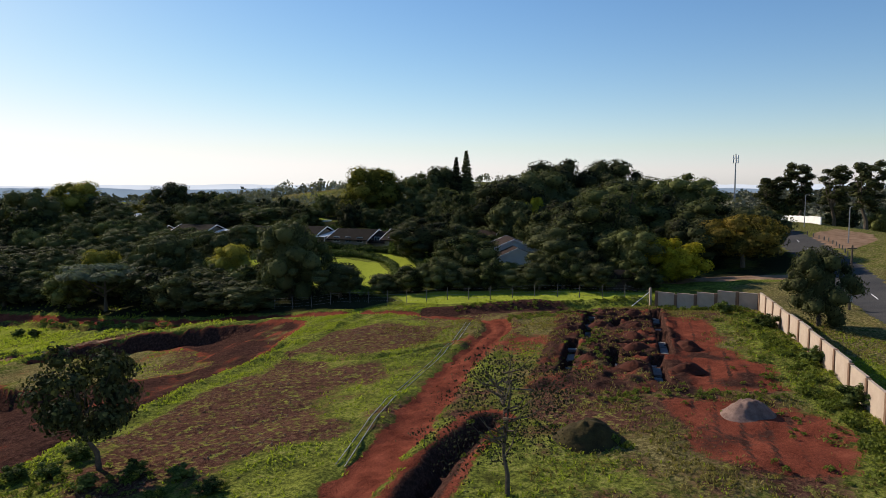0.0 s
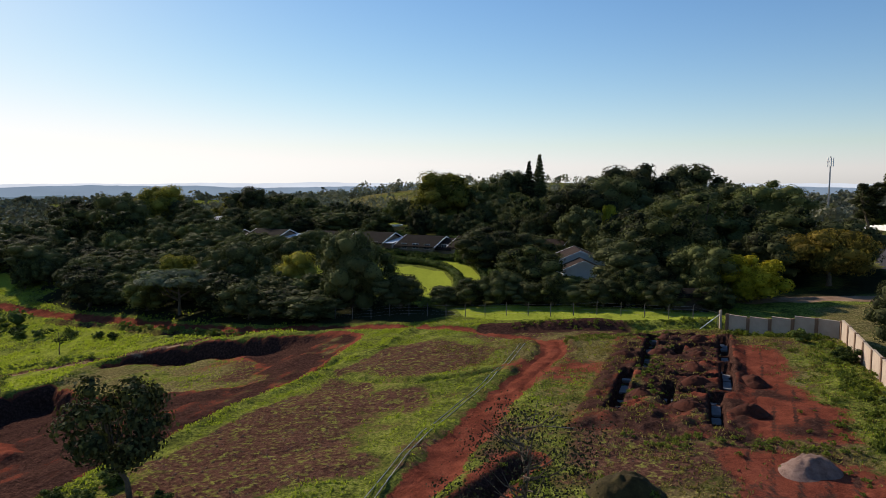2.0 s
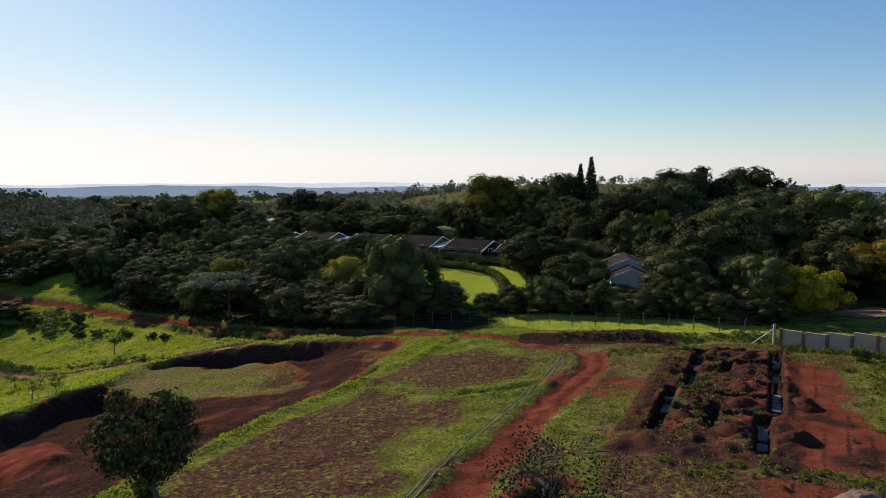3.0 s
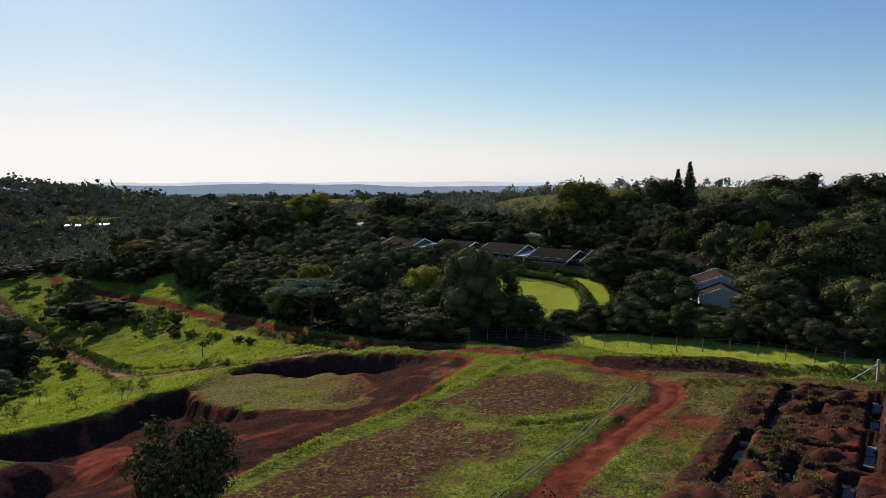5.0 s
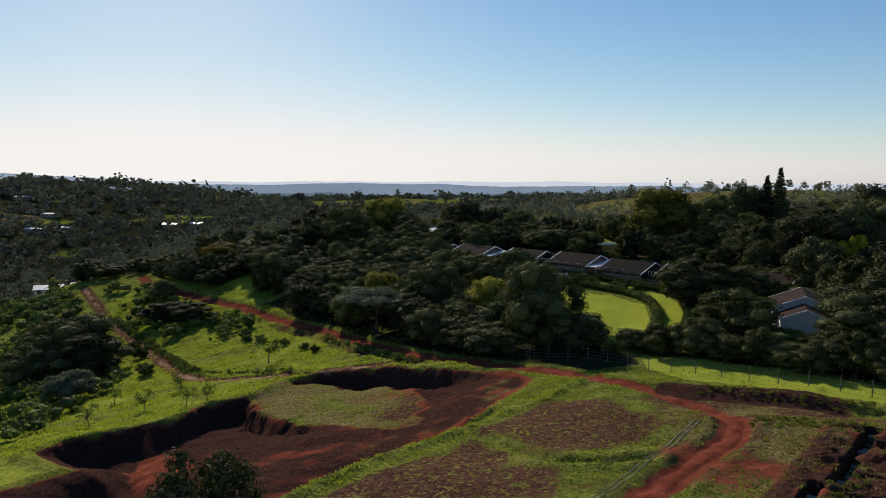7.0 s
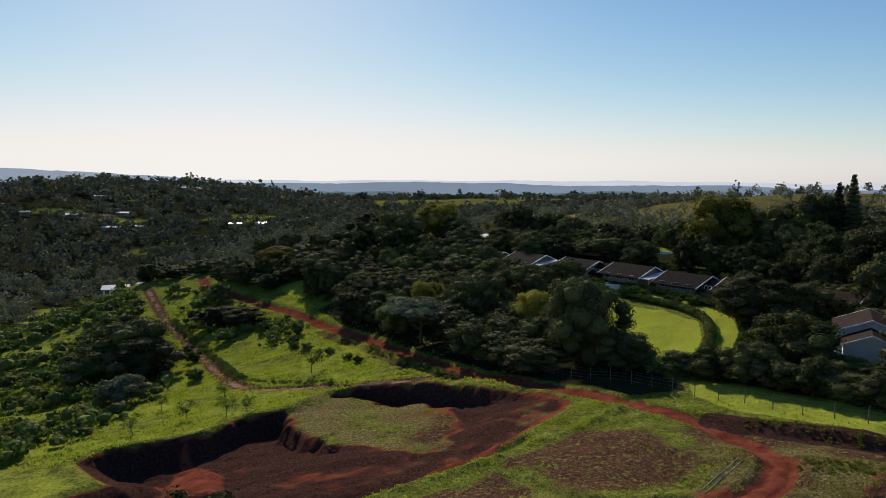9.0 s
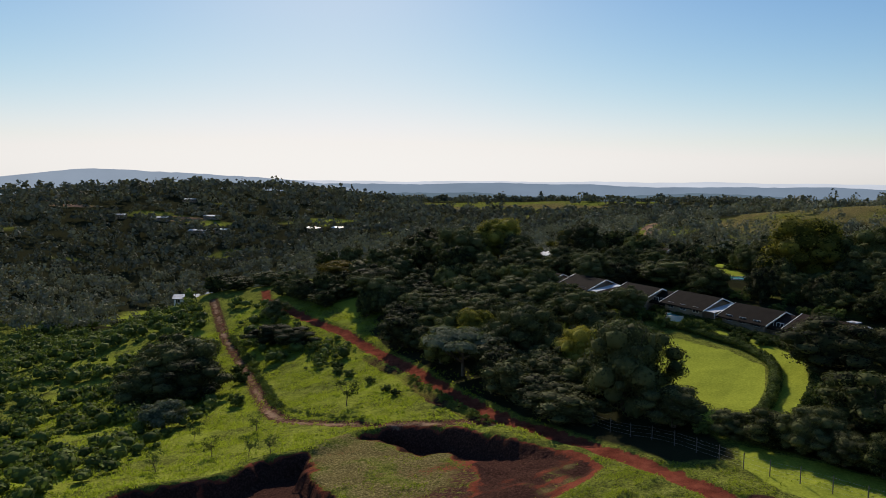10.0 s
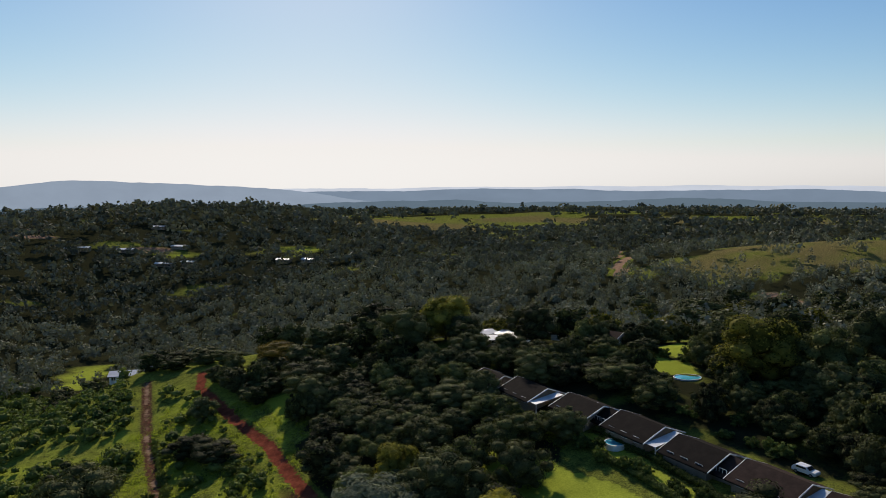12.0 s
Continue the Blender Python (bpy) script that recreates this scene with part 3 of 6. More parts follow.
    pale = np.maximum(pale, np.maximum(0.9 * (1 - sm(1.6, 2.6, to_line(x, y, DRIVE)[0])), 0.8 * sm(-1, 1, inside(x, y, CAR_PARK))))
    dry = np.maximum(dry, 0.62 * (1 - sm(4, 10, np.abs(d - 9))) * (x > 40) * (y < 75))
    dry = np.maximum(dry, 0.4 * sm(-0.8, 0.5, inside(x, y, VERGE)))
    dry = np.maximum(dry, 0.5 * sm(58, 66, x) * (y < 150))
    # litter and painted tree shade, out to the track and the fence
    for ring in SHADE_LITTER:
        shade_litter = np.maximum(shade_litter, (0.85 if ring is SHADE_LITTER[0] else 0.62 + 0.25 * lumps(x, y, 5, 3)) * sm(-3.5, 1.0, inside(x, y, ring)))
    lawn = np.maximum(lawn, (1 - np.clip(shade_litter * 1.5, 0, 1)) * (0.46 + 0.09 * lumps(x, y, 7, 3) + 0.07 * lumps(x, y, 2.6, 5)) * sm(0, 3, -inside(x, y, PIT)) * sm(0, 2, -site) * (x < -14) * (1 - np.clip(soil * 1.3, 0, 1)) * (1 - far_off(x, y)))
    for ring in GARDEN_LAWNS:
        lawn = np.maximum(lawn, sm(-0.5, 0.5, inside(x, y, ring)))
        shade_litter = shade_litter * (1 - lawn)
    far = sm(230, 420, np.hypot(x, y - 100))
    dry = np.maximum(dry, far * np.clip(0.3 + 0.4 * lumps(x, y, 40, 3), 0, 0.9))
    dry = np.maximum(dry, (0.56 + 0.25 * lumps(x, y, 14, 5)) * sm(-8, 8, inside(x, y, HILL_FIELD)))
    for cx, cy, a, b, turn in TAN_SLOPES:
        dry = np.maximum(dry, (0.85 + 0.2 * lumps(x, y, 25, 4)) * sm(0.2, 0.5, hill(x, y, cx, cy, 1.0, a, b, turn)))
    # far woods: dark floor painted so the gaps between clumps look shaded
    shade_litter = np.maximum(shade_litter, np.maximum(far, sm(150, 215, np.hypot(x, y - 100)) * sm(212, 240, y)) * 0.95 * (1 - np.clip(1.4 * wood_open(x, y) - 0.4, 0, 1)))
    for ring in GLADES:
        dry, lawn = dry * (1 - sm(-3, 3, inside(x, y, ring))), np.maximum(lawn, 0.6 * sm(-3, 3, inside(x, y, ring)))
    for line in FAR_ROADS:
        d, _ = to_line(x, y, line)
        pale, shade_litter = np.maximum(pale, 1 - sm(2.5, 4.0, d)), shade_litter * sm(2, 5, d)
    return soil, dry, dark, lawn, tar, pale, brown, shade_litter


def build_ground():
    xs = axis([(-150, -62, 1.0), (-62, 8, 0.6), (8, 11, 0.4), (11, 37, 0.22), (37, 60, 0.6), (60, 110, 1.4)])
    ys = axis([(16, 34, 0.6), (34, 70, 0.24), (70, 112, 0.6), (112, 200, 1.0), (200, 220, 1.4)])
    gx, gy = np.meshgrid(xs, ys)
    x, y = gx.ravel(), gy.ravel()
    z = ground_height(x, y)
    nx, ny = len(xs), len(ys)
    i = np.arange(nx * ny).reshape(ny, nx)
    quads = np.stack([i[:-1, :-1], i[:-1, 1:], i[1:, 1:], i[1:, :-1]], -1).reshape(-1, 4)
    me = bpy.data.meshes.new("ground")
    me.vertices.add(len(x)), me.loops.add(quads.size), me.polygons.add(len(quads))
    me.vertices.foreach_set("co", np.stack([x, y, z], -1).ravel())
    me.loops.foreach_set("vertex_index", quads.ravel())
    me.polygons.foreach_set("loop_start", np.arange(0, quads.size, 4))
    me.polygons.foreach_set("use_smooth", np.ones(len(quads), bool))
    me.update()
    soil, dry, dark, lawn, tar, pale, brown, shade_litter = covers(x, y)
    for layer, values in (("cover", (soil, dry, dark, brown)), ("kind", (lawn, tar, pale, shade_litter))):
        att = me.color_attributes.new(layer, "FLOAT_COLOR", "POINT")
        att.data.foreach_set("color", np.stack(values, -1).ravel())
    me.materials.append(GROUND)
    return tagged(new("ground", me), "hilly ground of grass, red earth, cut banks and tracks", "ground", kind="structure")


ground = build_ground()


def gz(x, y):
    return float(ground_height(np.array([x]), np.array([y]))[0])


# ---- mesh tools ----
def mesh_of(name, verts, faces, material, smooth=False):
    me = bpy.data.meshes.new(name)
    me.from_pydata([tuple(v) for v in verts], [], [tuple(f) for f in faces])
    me.materials.append(material)
    if smooth:
        me.polygons.foreach_set("use_smooth", np.ones(len(faces), bool))
    me.update()
    return me


def quads_mesh(name, corners, material, tail=None):
    """A mesh of loose four-cornered faces from an array (n, 4, 3); tail: further verts and triangles."""
    n = len(corners)
    verts = corners.reshape(-1, 3)
    loops = np.arange(4 * n)
    starts, sizes = np.arange(0, 4 * n, 4), n
    if tail is not None:
        tv, tf = tail
        loops = np.concatenate([loops, (tf + 4 * n).ravel()])
        starts = np.concatenate([starts, 4 * n + np.arange(0, tf.size, 3)])
        verts, sizes = np.concatenate([verts, tv]), n + len(tf)
    me = bpy.data.meshes.new(name)
    me.vertices.add(len(verts)), me.loops.add(len(loops)), me.polygons.add(sizes)
    me.vertices.foreach_set("co", verts.astype(np.float32).ravel())
    me.loops.foreach_set("vertex_index", loops.astype(np.int32))
    me.polygons.foreach_set("loop_start", starts.astype(np.int32))
    me.polygons.foreach_set("use_smooth", np.arange(sizes) >= n)
    me.update()
    me.materials.append(material)
    return me


def part(name, bm, material, parent, label=""):
    """Links a bmesh, or a finished mesh, as one mesh object under a thing or a part."""
    if isinstance(bm, bmesh.types.BMesh):
        me = bpy.data.meshes.new(name)
        bm.to_mesh(me), bm.free()
        me.materials.append(material)
    else:
        me = bm
    ob = new(name, me)
    ob.parent = parent
    return tagged(ob, label)


def thing(name, m, label, category, group=""):
    ob = new(name)
    ob.empty_display_size = 0.3
    ob.matrix_basis = m
    return tagged(ob, label, category, group)


def add_box(bm, x0, x1, y0, y1, z0, z1, bevel=0.0):
    vs = [bm.verts.new(p) for p in ((x0, y0, z0), (x1, y0, z0), (x1, y1, z0), (x0, y1, z0), (x0, y0, z1), (x1, y0, z1), (x1, y1, z1), (x0, y1, z1))]
    fs = [bm.faces.new([vs[k] for k in f]) for f in ((3, 2, 1, 0), (4, 5, 6, 7), (0, 1, 5, 4), (1, 2, 6, 5), (2, 3, 7, 6), (3, 0, 4, 7))]
    if bevel:
        bmesh.ops.bevel(bm, geom=list({e for f in fs for e in f.edges}), offset=bevel, segments=1, affect="EDGES")
    return bm


def box(x0, x1, y0, y1, z0, z1, bevel=0.0):
    return add_box(bmesh.new(), x0, x1, y0, y1, z0, z1, bevel)


def prism(outline, x0, x1):
    """A solid that runs from x0 to x1 with the given outline in (y, z)."""
    bm = bmesh.new()
    a, b = ([bm.verts.new((x, y, z)) for y, z in outline] for x in (x0, x1))
    n = len(outline)
    bm.faces.new(a[::-1]), bm.faces.new(b)
    for k in range(n):
        bm.faces.new((a[k], a[(k + 1) % n], b[(k + 1) % n], b[k]))
    bmesh.ops.recalc_face_normals(bm, faces=bm.faces)
    return bm


def tube(points, radii, sides=7):
    """A tapered round limb along points."""
    bm = bmesh.new()
    rings = []
    for k, p in enumerate(points):
        way = (Vector(points[min(k + 1, len(points) - 1)]) - Vector(points[max(k - 1, 0)])).normalized()
        u = way.orthogonal().normalized()
        v = way.cross(u)
        rings.append([bm.verts.new(Vector(p) + radii[k] * (math.cos(a) * u + math.sin(a) * v)) for a in (2 * math.pi * i / sides for i in range(sides))])
    for r, s in zip(rings, rings[1:]):
        for i in range(sides):
            bm.faces.new((r[i], r[(i + 1) % sides], s[(i + 1) % sides], s[i]))
    bm.faces.new(rings[0][::-1]), bm.faces.new(rings[-1])
    return bm


# ---- trees ----
def icosphere():
    bm = bmesh.new()
    bmesh.ops.create_icosphere(bm, subdivisions=1, radius=1)
    v, f = np.array([p.co[:] for p in bm.verts]), np.array([[q.index for q in p.verts] for p in bm.faces])
    bm.free()
    return v, f


ICO_V, ICO_F = icosphere()


def leaf_sprays(rng, lobes, count, size, up=0.0, droop=0.0, ragged=0.08, core=0.82):
    """Small four-cornered sprays of leaves over the outside of lobes (centre, radii), and the shaded bodies within."""
    centres, radii = np.array([c for c, _ in lobes], float), np.array([r for _, r in lobes], float)
    area = radii[:, 0] * radii[:, 2] + radii[:, 1] * radii[:, 2] + radii[:, 0] * radii[:, 1]
    pick = rng.choice(len(lobes), count * 2, p=area / area.sum())
    way = rng.normal(size=(count * 2, 3))
    way[:, 2] = np.where((way[:, 2] < -0.5) & (rng.uniform(size=count * 2) < 0.45), -way[:, 2], way[:, 2])
    way /= np.linalg.norm(way, axis=1)[:, None]
    at = centres[pick] + way * radii[pick] * (1 + ragged * rng.normal(size=(count * 2, 1)))
    deep = np.zeros(len(at), bool)
    for c, r in zip(centres, radii):
        deep |= (((at - c) / r) ** 2).sum(1) < 0.66
    at, way = at[~deep][:count], way[~deep][:count]
    n = len(at)
    normal = way + 0.28 * rng.normal(size=(n, 3)) + (0, 0, up)
    normal /= np.linalg.norm(normal, axis=1)[:, None]
    u = np.cross(normal, rng.normal(size=(n, 3)))
    u /= np.linalg.norm(u, axis=1)[:, None]
    v = np.cross(normal, u)
    s = size * rng.uniform(0.55, 1.45, (n, 1))
    w = s * rng.uniform(0.5, 0.95, (n, 1))
    u, v = u * s, v * w
    quads = np.stack([at - u, at - 0.15 * u - v, at + u, at + 0.25 * u + v], 1)
    quads[:, 1:4:2] += (way * 0.2 * s)[:, None]
    quads[:, :, 2] -= droop * s
    tv, tf = [], []
    for k, (c, r) in enumerate(zip(centres, radii)):
        wob = 1 + 0.10 * np.sin(ICO_V @ rng.normal(size=(3, 3)) * 3).sum(1)
        tv.append(c + ICO_V * r * core * wob[:, None])
        tf.append(ICO_F + k * len(ICO_V))
    return quads, np.concatenate(tv), np.concatenate(tf)


def lobed_crown(rng, width, low, high, n, flat=0.75, loose=0.0):
    """Lobes over an uneven dome that is widest below its middle and hangs low."""
    tall, out, turn = high - low, [], rng.uniform(0, 6.28)
    mid = low + 0.42 * tall
    out.append(((0, 0, mid), (width * (0.62 - loose), width * (0.62 - loose), tall * (0.40 - 0.5 * loose))))
    n = round(0.8 * n)
    for k in range(n):
        s, a = 0.98 - 1.92 * (k + 0.5) / n, 2.4 * k + rng.uniform(-0.45, 0.45)
        c = math.sqrt(1 - s * s) * (1 + 0.20 * math.sin(2 * a + turn) + 0.10 * math.sin(3 * a - turn))
        j = rng.uniform(0.60 - loose, 0.88)
        r = width * rng.uniform(0.18, 0.40)
        p = (math.cos(a) * c * width * j, math.sin(a) * c * width * j, mid + s * tall * (0.56 if s > 0 else 0.44) * j)
        out.append((p, (r, r * rng.uniform(0.85, 1.15), r * flat * rng.uniform(0.95, 1.3))))
    return out


def trunk_mesh(rng, height, thick, spread, forks=4, start=0.45, lean=0.0, climb=0.0):
    """A tapered bole with limbs that reach up into the crown."""
    top = Vector((lean, 0, height * 0.8))
    bm = tube([(0, 0, -0.6), (lean * 0.1, 0, height * 0.15), (lean * 0.4, 0.05 * height, height * start), tuple(top)], [thick * 1.35, thick, thick * 0.75, thick * 0.25])
    me = bpy.data.meshes.new("trunk")
    for k in range(forks):
        a = 2.4 * k + rng.uniform(-0.4, 0.4)
        b = Vector((lean * 0.4, 0.05 * height, height * (start + 0.08 * (k % 3) - 0.04 + climb * k / forks)))
        e = Vector((math.cos(a) * spread, math.sin(a) * spread, height * rng.uniform(0.66, 0.86)))
        if climb:
            e = b + Vector((math.cos(a), math.sin(a), rng.uniform(0.3, 0.9))) * spread * rng.uniform(0.5, 1.0)
        limb = tube([tuple(b), tuple(b.lerp(e, 0.5) + Vector((0, 0, -0.04 * height))), tuple(e)], [thick * 0.5, thick * 0.33, thick * 0.12], 5)
        limb.to_mesh(me)
        bm.from_mesh(me)
        limb.free()
    bm.to_mesh(me), bm.free()
    me.materials.append(BARK)
    return me


def hedge(points, height, width, label):
    """A clipped hedge along a line: lobes side by side, thick with small leaves."""
    rng, lobes = np.random.default_rng(len(points)), []
    for (ax, ay), (bx, by) in zip(points, points[1:]):
        for t in np.arange(0, 1, 0.8 / math.hypot(bx - ax, by - ay)):
            x, y = ax + (bx - ax) * t, ay + (by - ay) * t
            h = height * rng.uniform(0.8, 1.15)
            lobes.append(((x, y, gz(x, y) + 0.5 * h), (width * rng.uniform(0.8, 1.1), width * rng.uniform(0.8, 1.1), 0.55 * h)))
    return tagged(new("hedge", crown_mesh(rng, lobes, len(lobes) * 110, 0.12, LEAF_BUSH)), label, "hedge", "clipped hedges")


def crown_mesh(rng, lobes, count, size, material, **more):
    quads, tv, tf = leaf_sprays(rng, lobes, count, size, **more)
    return quads_mesh("crown", quads, material, (tv, tf))


def tree_kinds():
    """Each kind: a trunk, a crown, its own height and crown radius in metres."""
    kinds, R = {}, np.random.default_rng
    def kind(name, seed, height, width, low, lobes, count, size, material, thick=0.35, flat=0.75, loose=0.0, **more):
        rng = R(seed)
        shape = lobed_crown(rng, width, low, height, lobes, flat, loose)
        kinds[name] = (trunk_mesh(rng, height, thick, width * 0.55), crown_mesh(rng, shape, count, size, material, **more), height, width)
    kind("dark_a", 1, 12, 5.2, 0.3, 34, 5600, 0.155, LEAF_DARK)
    kind("dark_b", 2, 12, 6.0, 0.3, 38, 5600, 0.17, LEAF_DARK, flat=0.66)
    kind("mid_a", 3, 10, 4.6, 0.3, 32, 5000, 0.15, LEAF_MID)
    kind("mid_b", 4, 12, 5.6, 0.4, 36, 5600, 0.165, LEAF_MID, flat=0.68)
    kind("olive", 5, 16, 7.2, 0.8, 44, 6400, 0.20, LEAF_OLIVE)
    kind("spread", 6, 9, 6.2, 1.6, 34, 4800, 0.17, LEAF_RUST, flat=0.45)
    kind("gold", 7, 7, 4.2, 0.1, 34, 4200, 0.17, LEAF_GOLD, thick=0.2, loose=0.05)
    kind("grey", 8, 7, 4.0, 0.9, 22, 2600, 0.20, LEAF_GREY, thick=0.2)
    kind("fill_a", 21, 11, 5.0, 0.2, 26, 2400, 0.23, LEAF_DARK)
    kind("fill_b", 22, 10, 5.2, 0.2, 26, 2400, 0.22, LEAF_MID, flat=0.7)
    kind("fill_c", 23, 11, 4.8, 0.2, 26, 2400, 0.23, LEAF_OLIVE)
    kind("far_a", 31, 11, 5.0, 0.2, 18, 1000, 0.38, LEAF_DARK)
    kind("far_b", 32, 10, 5.2, 0.2, 18, 1000, 0.38, LEAF_MID, flat=0.7)
    kind("far_c", 33, 11, 4.8, 0.2, 18, 1000, 0.38, LEAF_OLIVE)
    kind("shrub", 10, 3.0, 1.9, 0.05, 16, 850, 0.14, LEAF_BUSH, thick=0.08, loose=0.08)
    rng = R(9)                                             # tall gum tree: bare bole and clumps with gaps between them
    lobes = []
    for k in range(24):
        h = 5.0 + 10.5 * (k / 23) ** 0.8
        w, a = (3.6 - 2.0 * abs(h - 11) / 6) * rng.uniform(0.2, 1.0), 2.4 * k + rng.uniform(-0.5, 0.5)
        lobes.append(((math.cos(a) * w, math.sin(a) * w, h), (rng.uniform(0.7, 1.25), rng.uniform(0.7, 1.25), rng.uniform(0.55, 0.95))))
    kinds["tall"] = (trunk_mesh(rng, 16, 0.3, 2.0, 9, 0.35), crown_mesh(rng, lobes, 3600, 0.20, LEAF_DARK), 16, 4.0)
    rng = R(24)                                            # lone tree: bent bole, ragged clumps with sky between them
    lobes = []
    for k in range(22):
        s, a = 0.95 - 1.75 * (k + 0.5) / 22, 2.4 * k + rng.uniform(-0.5, 0.5)
        j, c = rng.uniform(0.6, 1.0), math.sqrt(1 - s * s)
        lobes.append(((math.cos(a) * c * j * 2.7 - 0.5, math.sin(a) * c * j * 2.7, 4.1 + 2.9 * s * j), (rng.uniform(0.5, 0.95), rng.uniform(0.5, 0.95), rng.uniform(0.4, 0.7))))
    kinds["lone"] = (trunk_mesh(rng, 7, 0.15, 2.2, 12, 0.30, -1.6), crown_mesh(rng, lobes, 5000, 0.13, LEAF_DARK, ragged=0.32, core=0.55), 7, 3.4)
    rng = R(11)                                            # flat-topped thorn tree: layers of fine sprays
    lobes = [((math.cos(a) * r, math.sin(a) * r, 4.6 + 0.5 * math.cos(r) + rng.uniform(-0.5, 0.4)), (1.5, 1.5, 0.30)) for k in range(20) for a, r in [(2.4 * k, 0.92 * math.sqrt(k) + 0.2)]]
    kinds["flat"] = (trunk_mesh(rng, 5.2, 0.22, 3.2, 6, 0.35), crown_mesh(rng, lobes, 3800, 0.22, LEAF_GREY, up=1.0), 5.2, 5.2)
    rng = R(12)                                            # tall tiered pine
    lobes = [((0, 0, 3), (1.2, 1.2, 1.2))]
    for k in range(17):
        h, r = 3.0 + k * 1.02, 2.5 * (1 - k / 18.5)
        lobes += [((math.cos(a) * r * 0.6, math.sin(a) * r * 0.6, h + rng.uniform(-0.2, 0.2)), (r * 0.6, r * 0.6, 0.5)) for a in (k + 2 * math.pi * j / 5 for j in range(5))]
    kinds["pine"] = (trunk_mesh(rng, 20, 0.3, 0.4, 2), crown_mesh(rng, lobes, 4600, 0.22, LEAF_DARK, up=0.5), 20.5, 2.5)
    rng = R(14)                                            # open crown of thin twigs
    lobes = [((rng.normal() * 1.7, rng.normal() * 1.7, rng.uniform(1.8, 6.4)), (0.5, 0.5, 0.4)) for k in range(60)]
    q, tv, tf = leaf_sprays(rng, lobes, 3600, 0.06, ragged=0.9)
    kinds["sparse"] = (trunk_mesh(rng, 7.0, 0.11, 2.4, 26, 0.28, 0.3, 0.5), quads_mesh("crown", q, LEAF_DUSK), 7.0, 3.0)
    rng = R(13)                                            # thin, half-bare sapling
    lobes = [((rng.uniform(-1.3, 1.3), rng.uniform(-1.3, 1.3), rng.uniform(1.6, 3.4)), (0.4, 0.4, 0.25)) for k in range(14)]
    q, tv, tf = leaf_sprays(rng, lobes, 420, 0.12, ragged=0.4)
    kinds["thin"] = (trunk_mesh(rng, 3.8, 0.07, 1.2, 9, 0.35), quads_mesh("crown", q, LEAF_BUSH), 3.8, 1.6)
    return kinds


KINDS = tree_kinds()
TREE_LABELS = {"dark_a": "dense dark green broadleaf tree", "dark_b": "wide dark green broadleaf tree", "mid_a": "rounded green broadleaf tree",
               "mid_b": "broad green leafy tree", "olive": "tall olive-green tree with domed crown", "spread": "spreading rust-tinted tree with layered leaves",
               "gold": "golden yellow-green bushy tree", "grey": "grey-green small-leaved tree", "tall": "tall airy gum tree with bare bole",
               "lone": "leafy dark green tree with a bent bare trunk", "fill_a": "dark green broadleaf tree", "fill_b": "green leafy garden tree", "fill_c": "olive-green leafy tree",
               "shrub": "low leafy green shrub", "flat": "flat-topped grey-green thorn tree", "pine": "tall tiered dark pine", "sparse": "open-crowned tree with thin twigs and sparse leaves", "thin": "thin half-bare sapling"}
FIRST = {}


def tree(kind, x, y, height, radius=None, where="", turn=None, sink=0.0):
    """A tree of a kind, of that height and crown radius, rooted in the ground."""
    trunk, crown, h, w = KINDS[kind]
    sz = height / h
    sx = (radius / w) if radius else sz
    turn = (x * 7.3 + y * 3.1) % 6.28 if turn is None else turn
    m = Matrix.Translation((x, y, gz(x, y) - sink)) @ Matrix.Rotation(turn, 4, "Z") @ Matrix.Diagonal((sx, sx, sz, 1))
    if kind not in FIRST:
        name = "shrub" if kind == "shrub" else "tree"
        ob = thing(name, Matrix(), f"{TREE_LABELS[kind]} {where or 'among the garden trees'}", "shrub" if kind == "shrub" else "tree", "shrubs" if kind == "shrub" else "trees")
        part("trunk", trunk, BARK, ob), part("crown", crown, None, ob)
        FIRST[kind] = ob
        ob.matrix_basis = m
        return ob
    ob = copy_thing(FIRST[kind], Matrix())
    ob.matrix_basis = m
    return tagged(ob, f"{TREE_LABELS[kind]} {where or 'among the garden trees'}")



def joined_trees(name, places, label):
    """Trees past counting, as one heap: crowns of the given kinds at their places."""
    every, start = [[], [], []], 0
    for kind, x, y, h, r, turn in places:
        me, kh, kw = KINDS[kind][1], KINDS[kind][2], KINDS[kind][3]
        co = np.empty(len(me.vertices) * 3, np.float32)
        me.vertices.foreach_get("co", co)
        co = co.reshape(-1, 3) * (r / kw, r / kw, h / kh)
        c, s = math.cos(turn), math.sin(turn)
        co = co @ np.array([[c, s, 0], [-s, c, 0], [0, 0, 1]]) + (x, y, gz(x, y))
        idx, first = np.empty(len(me.loops), np.int32), np.empty(len(me.polygons), np.int32)
        me.loops.foreach_get("vertex_index", idx), me.polygons.foreach_get("loop_start", first)
        every[0].append(co), every[1].append(idx + start), every[2].append(first + sum(len(q) for q in every[1][:-1]))
        start += len(co)
    co, idx, first = (np.concatenate(q) for q in every)
    me = bpy.data.meshes.new(name)
    me.vertices.add(len(co)), me.loops.add(len(idx)), me.polygons.add(len(first))
    me.vertices.foreach_set("co", co.astype(np.float32).ravel()), me.loops.foreach_set("vertex_index", idx), me.polygons.foreach_set("loop_start", first)
    me.update()
    me.materials.append(KINDS[places[0][0]][1].materials[0])
    return tagged(new(name, me), label, "trees", kind="stuff")


